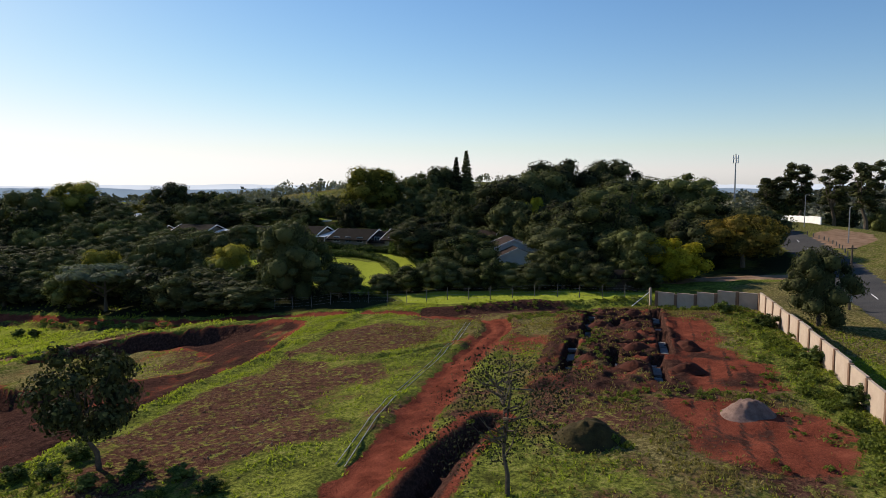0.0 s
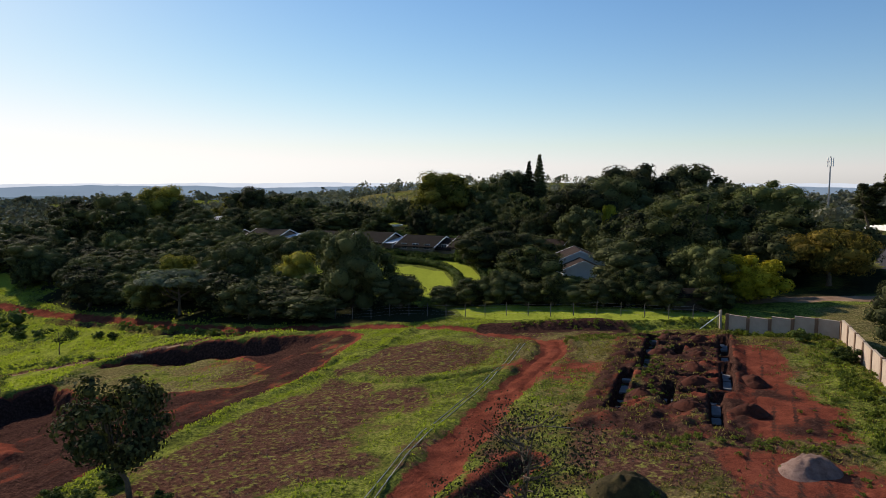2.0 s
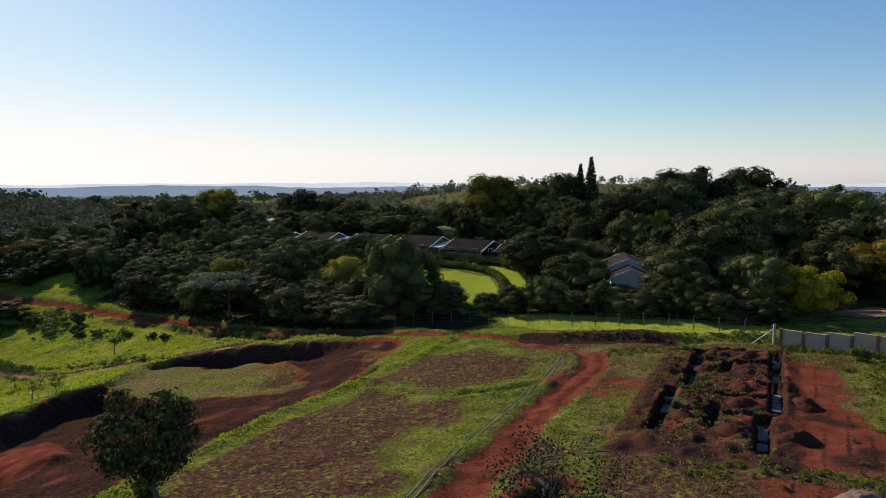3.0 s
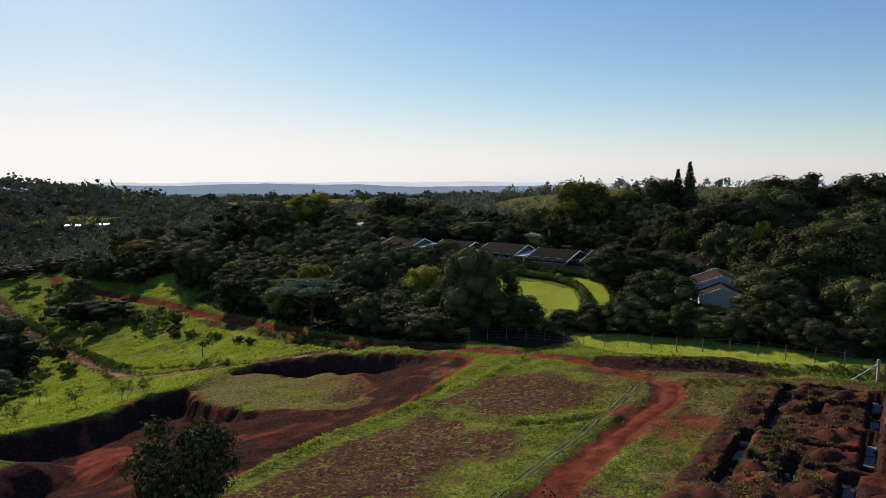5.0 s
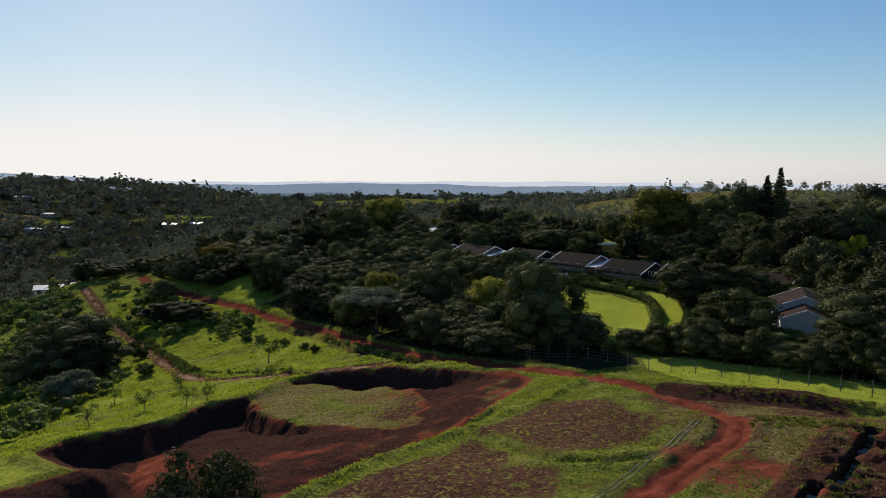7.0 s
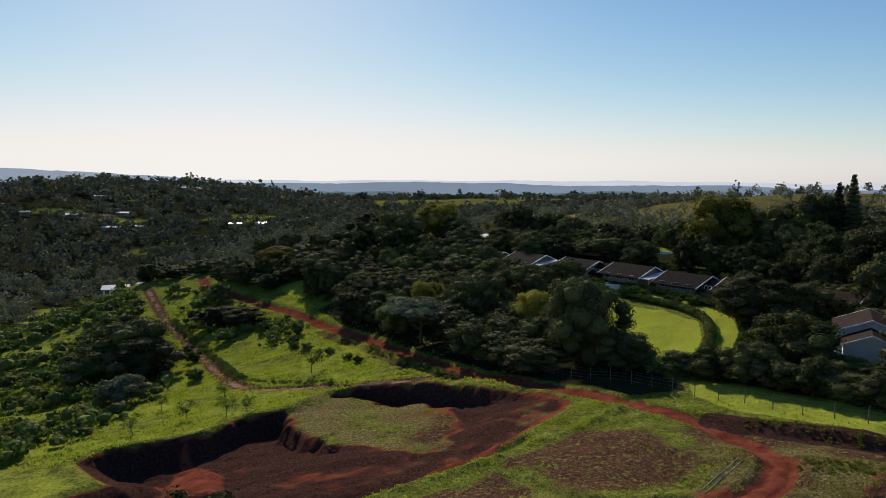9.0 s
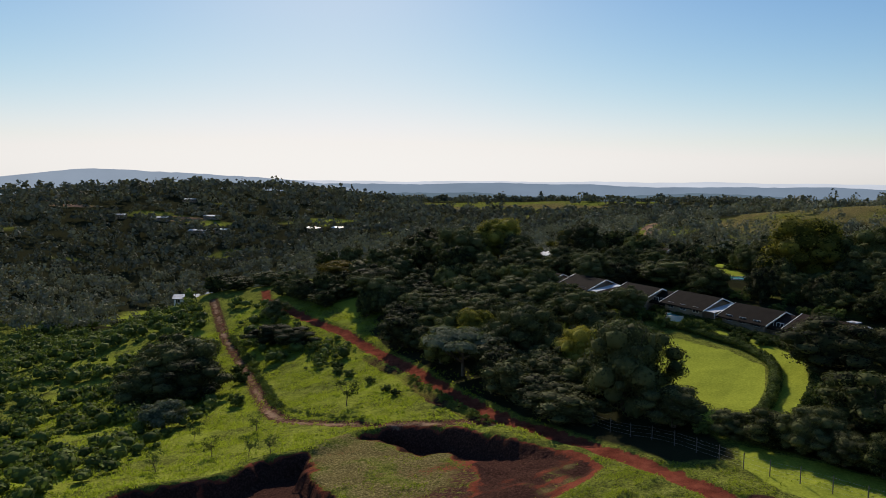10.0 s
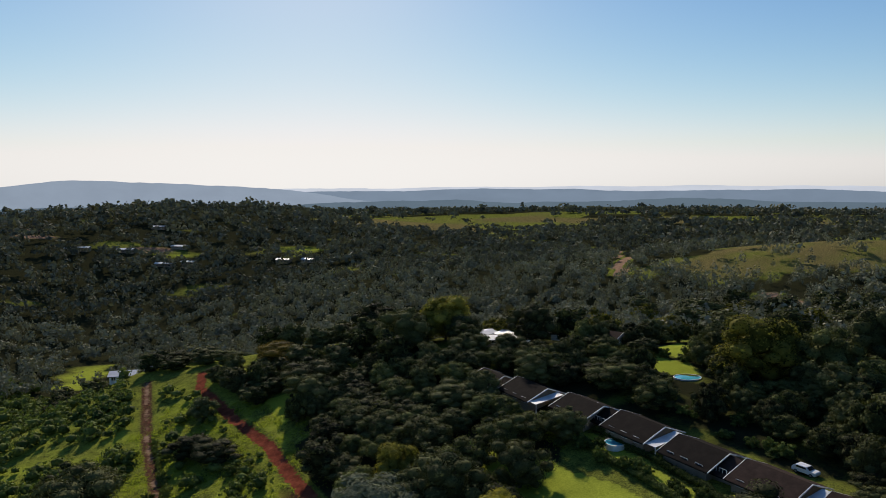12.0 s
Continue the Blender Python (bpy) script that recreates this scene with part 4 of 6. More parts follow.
SINGLE = [  # kind, x, y, height, radius
    ("pine", 56.2, 208.5, 21.2, 3.3), ("pine", 52.8, 208, 19.0, 2.9), ("dark_a", 48.4, 213, 17.4, 7.2), ("olive", 24.2, 198, 16.4, 9.4), ("mid_b", 38, 200, 14, 7),
    ("dark_a", -33, 216, 12.5, 6.2), ("dark_b", -68, 205, 13.8, 7.5), ("olive", -60, 217, 14.2, 7.6), ("dark_a", -53, 213, 9.5, 5.5), ("dark_b", -85, 220, 13, 8), ("mid_a", -49, 206, 8.5, 5),
    ("dark_a", -23.6, 131, 12.0, 6.0), ("dark_a", -2.7, 107.5, 14.0, 5.6), ("olive", -13, 124, 9.0, 4.2), ("mid_b", -1.7, 114, 11, 5.4), ("flat", -33.6, 124.8, 8.4, 7.6), ("olive", -37, 139.6, 9.2, 4.2), ("dark_b", -14.5, 141.5, 9, 5),
    ("dark_b", 23.7, 128, 9, 7), ("dark_a", 31, 131, 7, 5), ("mid_b", -21, 153.5, 8.2, 5.5), ("dark_b", -38.6, 171.6, 6.2, 6), ("mid_b", -5.6, 186, 6.4, 6.5),
    ("dark_b", -82.8, 179.6, 9.5, 8), ("spread", -106, 198, 7, 8), ("mid_b", -100, 178, 4, 5), ("dark_b", -76, 171, 9.5, 6.5), ("dark_b", -97, 122, 13, 8.5), ("mid_b", -106, 127, 11.5, 7), ("dark_a", -89, 116, 9.5, 6.5), ("dark_b", -99, 113, 9, 6), ("dark_a", -107, 166.6, 6.5, 3.4), ("mid_b", -149, 200, 4.5, 4.5), ("dark_b", -141, 206, 5.5, 5), ("dark_a", -156, 209, 5, 5), ("mid_b", -129, 202, 5, 5), ("dark_b", -162, 216, 6, 5),
    ("grey", -79, 99, 5.2, 4.2), ("dark_a", -95.6, 149.6, 5.5, 5), ("dark_b", -87, 148, 5.2, 5.5), ("mid_b", 46, 98, 12.0, 7), ("spread", 66, 88, 9.0, 6.2), ("dark_b", -46, 201, 7.5, 5.5), ("dark_a", -36, 202, 7.0, 4.6), ("dark_b", -11, 160, 6.6, 4.2), ("mid_a", -30, 166, 6, 4.2), ("dark_b", -24, 186, 8.5, 5.5), ("mid_b", 4, 176, 7.5, 5.0), ("gold", 49.8, 81.5, 6.4, 4.3),
    ("dark_a", 44, 104, 9.5, 6), ("mid_a", 31, 98.5, 3.0, 2.8), ("dark_a", 37.5, 80.2, 4.2, 2.6), ("mid_b", 42.5, 77.6, 3.6, 2.4), ("dark_b", 33, 91.5, 3.4, 3.4), ("mid_a", 25.5, 103.5, 7.6, 5.6), ("dark_b", 39.5, 95, 9.0, 7.0), ("gold", 53, 144, 9.5, 3.0), ("mid_b", 45, 84.5, 8.6, 4.6), ("dark_a", 45.6, 50.6, 8.6, 3.0),
    ("dark_a", 4.5, 101.5, 6.0, 4.0), ("mid_a", 66, 125, 13, 8), ("mid_b", 58, 112, 14, 9), ("dark_b", 50, 152, 15, 9), ("dark_a", 62, 160, 17, 9), ("dark_b", 75, 178, 19, 11), ("dark_b", 76, 146, 15, 9),
    ("dark_a", 90, 175, 18.5, 9), ("mid_b", 86, 134, 14, 8), ("dark_b", 75, 97, 9.5, 6), ("dark_a", 59, 93, 9, 5.5), ("mid_b", 68, 101, 11.5, 7), ("tall", 143, 163, 18, 6.5), ("tall", 143, 150, 17, 6.0), ("tall", 138, 135, 17, 6.2), ("tall", 136, 166, 13, 5.2), ("tall", 147, 180, 14, 5.5), ("fill_b", 150, 176, 10, 5), ("fill_a", 153, 158, 9, 5), ("fill_a", 160, 186, 10, 6), ("fill_b", 148, 140, 8, 4)]
for kind, x, y, h, r in SINGLE:
    tree(kind, x, y, h, r)
# low trees added to fill the dark under the wood and shade the verge
for k, (x, y) in enumerate([(11, 99.5), (15, 97.6), (18.6, 95.2), (22, 92.6), (25.2, 90.6), (28.4, 88.8), (31.4, 86.8), (34.2, 85), (36.6, 83.4), (20, 98), (28, 94), (35, 89.5), (39, 86.5)]):
    tree(("dark_a", "mid_a", "dark_b")[k % 3], x, y, 3.4 + 0.5 * ((k * 7) % 5), 2.5 + 0.25 * ((k * 3) % 4), "behind the wire fence")
tree("lone", -15.8, 37.2, 7.2, 3.4, "by the cutting", 1.0)
tree("sparse", 4.6, 25.8, 7.0, 3.0, "by the ditch")
for x, y, h in ((-48, 109, 4.6), (-48, 84.5, 3.0), (-54.2, 84.2, 2.8), (-57.5, 77.4, 3.0), (-57, 97, 3.0), (-65, 92, 2.6), (-46, 86.5, 2.6)):
    tree("thin", x, y, h, h * 0.42, "in the sloping green field")

WOODS = [  # ring of the wood, count, least and most height, spacing, kinds
    ([(6, 101), (-8, 101.5), (-16, 108), (-29, 119), (-43, 133), (-57, 144), (-68, 158), (-52, 176), (-30, 172), (-12, 156), (-8, 142), (-7, 128), (0, 112)], 40, 4.5, 8.5, 5.0, ("fill_a", "fill_a", "fill_b")),
    ([(44, 86), (57, 85), (63, 92), (72, 108), (82, 140), (94, 190), (86, 235), (45, 235), (36, 190), (42, 160), (44, 130), (45, 104)], 52, 8, 12, 6.4, ("fill_a", "fill_a", "fill_b", "fill_a", "fill_b")),
    ([(-12, 188), (22, 168), (40, 152), (46, 190), (40, 236), (10, 246), (-14, 240), (-24, 200)], 76, 4, 8.5, 3.9, ("fill_a", "fill_b", "fill_a")),
    ([(-110, 195), (-70, 190), (-48, 196), (-30, 200), (-12, 196), (-6, 214), (-12, 246), (-40, 290), (-110, 300), (-150, 250)], 62, 7, 11, 6.4, ("fill_a", "fill_b", "fill_c", "fill_a")),
    ([(-10, 250), (20, 240), (60, 240), (120, 250), (150, 320), (60, 350), (-20, 330)], 44, 6, 11, 8, ("fill_b", "fill_c", "fill_a")),
    ([(-128, 186), (-100, 170), (-84, 160), (-72, 166), (-78, 188), (-110, 196)], 28, 4.5, 8, 4.0, ("fill_a", "fill_b")),
    ([(-72, 166), (-30, 174), (-14, 188), (-12, 198), (-48, 198), (-72, 192)], 26, 5, 8, 4.6, ("fill_a", "fill_b", "fill_a")),
    ([(-190, 190), (-152, 200), (-140, 210), (-150, 250), (-200, 270), (-260, 230)], 30, 5, 9, 6.0, ("fill_b", "fill_a")),
    ([(25, 137), (40, 126), (44, 108), (44, 146), (38, 150)], 7, 3, 4.5, 3.6, ("fill_a", "fill_b")),
    ([(150, 215), (215, 190), (240, 240), (160, 260)], 20, 9, 14, 8, ("fill_a", "fill_b"))]
CLEAR = [(-174, 202, 10), (-170, 213, 8), (12, 187, 5), (10.5, 191, 5), (36, 108, 6.0), (36, 114, 7.0), (-1, 160, 4), (9, 196, 4), (3, 203, 6), (4, 229, 6), (36, 216, 5), (-45, 214, 9), (-116, 200, 7), (-84, 172, 7), (39.5, 79.5, 6)]
ROWS = [((-34, 184), (36, 137))]
rng = np.random.default_rng(5)
taken = [(x, y, 0.55 * r) for _, x, y, _, r in SINGLE]


def free(x, y, r):
    if any(math.hypot(x - cx, y - cy) < cr + 0.5 * r for cx, cy, cr in CLEAR):
        return False
    if any(math.hypot(x - cx, y - cy) < cr + 0.55 * r for cx, cy, cr in taken):
        return False
    px, py = np.array([x]), np.array([y])
    if to_line(px, py, list(ROWS[0]))[0][0] < 6.4 or to_line(px, py, TRACK)[0][0] < 4.5 or to_line(px, py, TAR)[0][0] < 6 or to_line(px, py, DRIVE)[0][0] < 4:
        return False
    if any(inside(px, py, ring)[0] > -0.5 * r for ring in GARDEN_LAWNS):
        return False
    return inside(px, py, LAWN)[0] < -2.5 and to_line(px, py, LAWN_PATH)[0][0] > 4


distant = {}
for n, (ring, count, low, high, space, kinds) in enumerate(WOODS):
    xs, ys = [p[0] for p in ring], [p[1] for p in ring]
    made = tries = 0
    while made < count and tries < 4000:
        tries += 1
        x, y, h = rng.uniform(min(xs), max(xs)), rng.uniform(min(ys), max(ys)), rng.uniform(low, high)
        if inside(np.array([x]), np.array([y]), ring)[0] > 0 and free(x, y, space):
            kind, r = kinds[made % len(kinds)], space * rng.uniform(0.75, 1.05)
            if n in (3, 4, 7, 9):
                distant.setdefault(kind, []).append((kind.replace("fill", "far"), x, y, h, r, rng.uniform(0, 6.28)))
            else:
                tree(kind, x, y, h, r, "in the dense wood behind the site" if x < 10 else "in the wooded gardens")
            taken.append((x, y, space * 0.55))
            made += 1
for kind, places in distant.items():
    joined_trees("distant_wood", places, "leafy trees of the distant gardens and valley")

# clipped hedge and border shrubs round the lawn
HEDGE = [(-8.1, 160.3), (-1.7, 152.8), (3.5, 148.2), (8.4, 144), (12.4, 139.1), (15.6, 132.8), (16.6, 127.3), (16.3, 119.3), (15.2, 111), (13.6, 104.5), (10.5, 100.5)]
hedge(HEDGE, 1.3, 0.9, "long clipped green hedge curving round the mown lawn")
hedge([(-6, 164.5), (1.6, 157.6), (9, 151), (15.5, 145), (19.6, 138.6), (21.8, 130), (21.5, 121), (19.6, 111)], 1.2, 0.8, "clipped green hedge between the grass path and gardens")
for k, (x, y) in enumerate([(8, 99.5), (20.5, 112), (19, 107), (24, 125), (23, 134), (15, 150), (3, 160), (-3, 164)]):
    tree("shrub", x, y, 1.5 + 0.8 * ((k * 37) % 10) / 10, 1.3, "in the border round the mown lawn")
# garden shrubs round the white house and behind the terrace
rng = np.random.default_rng(15)
GARDENS = ([(15, 100), (30, 88), (37, 82), (44, 84), (45, 128), (30, 134), (22, 128), (22, 104)], 34), ([(-20, 190), (-4, 180), (30, 156), (44, 146), (44, 200), (10, 236), (-14, 230)], 80)
for ring, count in GARDENS:
    made = 0
    while made < count:
        x, y = rng.uniform(-20, 45), rng.uniform(82, 236)
        if inside(np.array([x]), np.array([y]), ring)[0] > 0 and free(x, y, 0.5):
            tree("shrub", x, y, rng.uniform(1.0, 2.8), rng.uniform(1.0, 2.2), "in the wooded gardens")
            made += 1
# low garden shrubs before the terrace
for k in range(26):
    t = k / 25
    x, y = -37 + 70.5 * t - 1.4 + 1.2 * math.sin(k * 2.3), 178.2 - 45.7 * t - 1.6 + 1.2 * math.sin(k * 1.7)
    tree("shrub", x, y, 1.6 + 1.5 * ((k * 29) % 10) / 10, 1.5, "in the small gardens before the terrace")
# weeds along the boundary wall, and bushes in the near corner and the field
for k, (x, y, h) in enumerate([(42.2, 60.2, 1.3), (40.8, 52, 1.5), (35, 39.5, 1.4), (30.4, 31, 1.5), (-18.5, 37.6, 0.9), (-17.6, 39.8, 1.0), (-13.6, 35.2, 0.8), (-16, 34.6, 0.7), (-20.5, 38.4, 0.9), (-9.4, 31.2, 0.7), (-11, 33.6, 0.7),
                              (-74, 112, 2.4), (-85, 126, 2.6), (-91, 132, 2.2), (-62, 128, 1.6), (-58, 126, 1.5), (-64, 131, 1.8), (-45, 117, 1.2), (-42, 115, 1.1), (-51, 122, 1.3), (-78, 143, 2.6), (-72, 137, 1.6)]):
    tree("shrub", x, y, h, 0.6 * h + 0.3, "growing wild in the weeds and grass")


# ---- far woods, scrub and grass: nobody could count them ----
def clump_cloud(rng, places, quads_each, spread, leaf, core=0.86):
    """Leafy clumps at places (x, y, z, radius, height), as one heap of sprays with low bodies in them."""
    n = len(places)
    p = np.repeat(places, quads_each, 0)
    m = len(p)
    way = rng.normal(size=(m, 3))
    way[:, 2] = np.abs(way[:, 2]) * 0.9 - 0.15
    way /= np.linalg.norm(way, axis=1)[:, None]
    side = np.clip(rng.normal(size=(n, 3)), -1.2, 1.2) * (0.33, 0.33, 0.16)
    side = np.repeat(side, quads_each, 0) * (rng.integers(0, 3, (m, 1)) - 1)
    at = p[:, :3] + (way * rng.uniform(0.45, 0.9, (m, 1)) + side) * np.stack([p[:, 3], p[:, 3], p[:, 4] * 0.55], -1) + np.stack([0 * p[:, 4], 0 * p[:, 4], p[:, 4] * 0.45], -1)
    normal = way + 0.5 * rng.normal(size=(m, 3))
    u = np.cross(normal, rng.normal(size=(m, 3)))
    u /= np.linalg.norm(u, axis=1)[:, None]
    v = np.cross(normal / np.linalg.norm(normal, axis=1)[:, None], u)
    s = leaf * p[:, 3:4] * rng.uniform(0.6, 1.4, (m, 1))
    quads = np.stack([at - u * s, at - v * s * 0.8, at + u * s, at + v * s * 0.8], 1)
    if not core:
        return quads, None
    lv, lf = ICO_V, ICO_F
    tv = places[:, None, :3] + lv[None] * np.stack([places[:, 3], places[:, 3], places[:, 4] * 0.5], -1)[:, None] * core * rng.uniform(0.75, 1.2, (n, len(lv), 1))
    tv[:, :, 2] += places[:, None, 4] * 0.45
    tf = lf[None] + (np.arange(n) * len(lv))[:, None, None]
    return quads, (tv.reshape(-1, 3), tf.reshape(-1, 3))


def stuff(name, quads, tail, material, label, category):
    return tagged(new(name, quads_mesh(name, quads, material, tail)), label, category, kind="stuff")


rng = np.random.default_rng(8)
N = 20000
az, dist = np.radians(rng.uniform(-48, 62, N)), np.exp(rng.uniform(math.log(215), math.log(2900), N))
x, y = 5 - np.sin(az) * dist, 20 + np.cos(az) * dist
near_ridge = (x > -165) & (x < 130) & (y < 252)
near_slope = (x > -300) & (x < -60) & (y < 150 - 0.55 * (x + 60)) & (dist < 330)
keep = (rng.uniform(size=N) > wood_open(x, y)) & ~near_ridge & ~near_slope & (to_line(x, y, TAR)[0] > 12) & (np.hypot(x + 176, y - 217) > 17)
x, y, dist = x[keep], y[keep], dist[keep]
r = np.clip(dist * 0.0066, 2.4, 14) * (0.5 + 1.2 * rng.uniform(size=len(x)) ** 1.6)
h = np.clip(5.2 + 1.0 * r, 6, 15) * rng.uniform(0.6, 1.3, len(x)) * (1 + 0.3 * lumps(x, y, 60, 4)) * np.where(rng.uniform(size=len(x)) < 0.07, 1.35, 1)
far_places = np.stack([x, y, base_z(x, y), r, h], -1)
near_wood = np.hypot(x - 5, y - 20) < 480
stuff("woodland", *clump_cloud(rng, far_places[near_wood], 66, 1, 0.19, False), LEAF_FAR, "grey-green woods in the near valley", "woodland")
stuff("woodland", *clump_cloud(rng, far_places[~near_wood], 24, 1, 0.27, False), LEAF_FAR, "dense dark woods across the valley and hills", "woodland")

rng = np.random.default_rng(9)
SLOPE = [(-60, 58), (-62, 72), (-72, 98), (-82, 118), (-112, 148), (-150, 182), (-175, 205), (-215, 225), (-290, 240), (-230, 150), (-150, 95), (-95, 55)]
N = 7000
x, y = rng.uniform(-290, -58, N), rng.uniform(50, 245, N)
UPPER = [(-72, 128), (-60, 140), (-80, 154), (-104, 168), (-134, 190), (-142, 184), (-116, 158), (-92, 137)]
keep = ((inside(x, y, SLOPE) > 0) | ((inside(x, y, UPPER) > 1) & (lumps(x, y, 7, 2) > -0.1))) & (lumps(x, y, 11, 4) > -0.35) & (to_line(x, y, PATHWAY)[0] > 2.6) & (np.hypot(x + 173, y - 204) > 11)
x, y = x[keep], y[keep]
r = (0.5 + 1.7 * rng.uniform(size=len(x)) ** 1.8) * (1 + 0.004 * np.maximum(0, -x - 70))
scrub = np.stack([x, y, ground_height(x, y), r, r * rng.uniform(1.0, 1.7, len(x))], -1)
stuff("scrub", *clump_cloud(rng, scrub, 40, 1, 0.17, 0.7), LEAF_BUSH, "low green scrub over the hillside", "scrub")

rng = np.random.default_rng(10)


def tufts(name, count, area, keep, size, material, label):
    x, y = rng.uniform(area[0], area[1], count), rng.uniform(area[2], area[3], count)
    ok = keep(x, y)
    x, y = x[ok], y[ok]
    places = np.stack([x, y, ground_height(x, y) - 0.03], -1)
    m = len(places)
    quads = []
    for k in range(3):
        a = rng.uniform(0, 6.28, m)
        s, tall, lean = size * rng.uniform(0.25, 0.6, m), size * rng.uniform(0.6, 1.8, m), rng.normal(size=(m, 2)) * size * 0.6
        u = np.stack([np.cos(a) * s, np.sin(a) * s, 0 * s], -1)
        top = np.stack([lean[:, 0], lean[:, 1], tall], -1)
        off = np.concatenate([rng.normal(size=(m, 2)) * size * 0.7, np.zeros((m, 1))], 1)
        quads.append(np.stack([places + off - u * 0.5, places + off + u * 0.5, places + off + u * 0.9 + top, places + off - u * 0.7 + top * 0.8], 1))
    return stuff(name, np.concatenate(quads), None, material, label, "grass")


def grown(x, y, cover=None):
    """How far grass covers the ground."""
    soil, dry, dark, lawn, tar, pale, brown, shade_litter = cover or covers(x, y)
    return (1 - np.clip(soil * 1.15, 0, 1)) * (1 - np.clip(dark * 1.3, 0, 1)) * (1 - np.clip(lawn + tar + pale + shade_litter, 0, 1)) * (1 - np.clip(brown * 1.25, 0, 1)) ** 1.5


def thick(x, y, size, seed):
    return np.clip(0.5 + 0.9 * lumps(x, y, size, seed) + 0.5 * lumps(x, y, size / 3.1, seed + 1), 0, 1)


def site_grass(x, y):
    c = covers(x, y)
    return rng.uniform(size=len(x)) < sm(10, 24, y) * grown(x, y, c) * thick(x, y, 3.0, 6) * (1 - 0.9 * c[1])


def slope_grass(x, y):
    soil, dry, dark, lawn, tar, pale, brown, shade_litter = covers(x, y)
    green = (1 - np.clip(soil * 1.2, 0, 1)) * (1 - np.clip(dark * 1.4, 0, 1)) * (1 - np.clip(shade_litter + pale * 1.5, 0, 1)) * (lawn < 0.75) * (inside(x, y, PIT) < 0)
    return rng.uniform(size=len(x)) < green * thick(x, y, 4.0, 3)


def site_straw(x, y):
    c = covers(x, y)
    return rng.uniform(size=len(x)) < sm(10, 24, y) * c[1] * (1 - np.clip(c[0] * 1.1, 0, 1)) * thick(x, y, 2.0, 4)


def turned(x, y):
    c = covers(x, y)
    return sm(0.35, 0.8, c[6] * (c[0] < 0.4) * (c[2] < 0.4)) * thick(x, y, 2.5, 2)


tufts("grass", 110000, (-30, 46, 10, 90), site_grass, 0.12, LEAF_BLADE, "rough green grass over the building site")
tufts("field_grass", 80000, (-125, -10, 62, 175), slope_grass, 0.2, LEAF_BLADE, "lush green grass of the sloping field")

tufts("dry_grass", 60000, (6, 47, 10, 72), site_straw, 0.12, LEAF_STRAW, "dry straw-coloured grass on the building site")


def clods(count, area, keep):
    """Lumps of turned earth lying on the soil."""
    x, y = rng.uniform(area[0], area[1], count), rng.uniform(area[2], area[3], count)
    ok = rng.uniform(size=count) < keep(x, y)
    x, y = x[ok], y[ok]
    n, r = len(x), 0.02 + 0.065 * rng.uniform(size=ok.sum()) ** 2.0
    shape = np.array([(1, 0, 0), (-1, 0, 0), (0, 1, 0), (0, -1, 0), (0, 0, 1), (0, 0, -0.6)])
    verts = shape[None] * r[:, None, None] * rng.uniform(0.6, 1.4, (n, 6, 1)) + rng.normal(size=(n, 6, 3)) * 0.25 * r[:, None, None]
    verts += np.stack([x, y, ground_height(x, y) + 0.2 * r], -1)[:, None]
    tris = np.array([(0, 2, 4), (2, 1, 4), (1, 3, 4), (3, 0, 4), (2, 0, 5), (1, 2, 5), (3, 1, 5), (0, 3, 5)])[None] + 6 * np.arange(n)[:, None, None]
    return stuff("soil_clods", np.zeros((0, 4, 3)), (verts.reshape(-1, 3), tris.reshape(-1, 3)), CLOD, "brown clods of turned earth on the field", "soil")


clods(26000, (-24, 42, 24, 80), turned)


def weed_places(line, wide, count, low, high):
    """Leafy weeds scattered along a line."""
    t, off = rng.uniform(0, 1, count), rng.normal(size=count) * wide
    (ax, ay), (bx, by) = line
    length = math.hypot(bx - ax, by - ay)
    x, y = ax + (bx - ax) * t - (by - ay) / length * off, ay + (by - ay) * t + (bx - ax) / length * off
    r = rng.uniform(low, high, count)
    return np.stack([x, y, ground_height(x, y) - 0.05, r, r * rng.uniform(1.0, 1.8, count)], -1)


WEED_ROWS = [[[(43.6, 58.6), (20.9, 16.6)], 0.7, 230, 0.15, 0.5], [[(41.2, 57.5), (20, 20)], 1.6, 110, 0.12, 0.3], [[(38.6, 68.6), (45.0, 60.2)], 0.6, 70, 0.2, 0.5],
             [[(-22, 38), (-9, 31)], 1.4, 70, 0.15, 0.35], [[(4.4, 29.5), (8.4, 35.6)], 0.8, 40, 0.12, 0.3], [[(11.2, 30.8), (11.9, 31.2)], 1.1, 60, 0.2, 0.4],
             [[(17, 80.6), (39, 72)], 0.5, 110, 0.12, 0.32], [[(16, 41), (30, 66)], 0.8, 80, 0.12, 0.3], [[(14, 37.5), (26, 34.5)], 0.7, 60, 0.15, 0.3], [[(20, 69), (30, 67)], 1.2, 60, 0.15, 0.35]]
weeds = [weed_places(*row) for row in WEED_ROWS]
PATH_ROWS = [[[(-115, 157.4), (-88.6, 134.8)], 0.4, 120, 0.3, 0.75], [[(-88.6, 134.8), (-61.4, 108.6)], 0.35, 130, 0.3, 0.65], [[(-61, 108), (-40, 101.4)], 0.3, 70, 0.2, 0.4], [[(-44, 124.5), (-20, 101.5)], 0.5, 90, 0.25, 0.6]]
stuff("path_weeds", *clump_cloud(rng, np.concatenate([weed_places(*row) for row in PATH_ROWS]), 60, 1, 0.2, False), LEAF_BUSH, "dark green weeds in a line beside the footpath", "weeds")
stuff("weeds", *clump_cloud(rng, np.concatenate(weeds), 60, 1, 0.2, False), LEAF_WEED, "leafy green weeds along the boundary wall and ditches", "weeds")


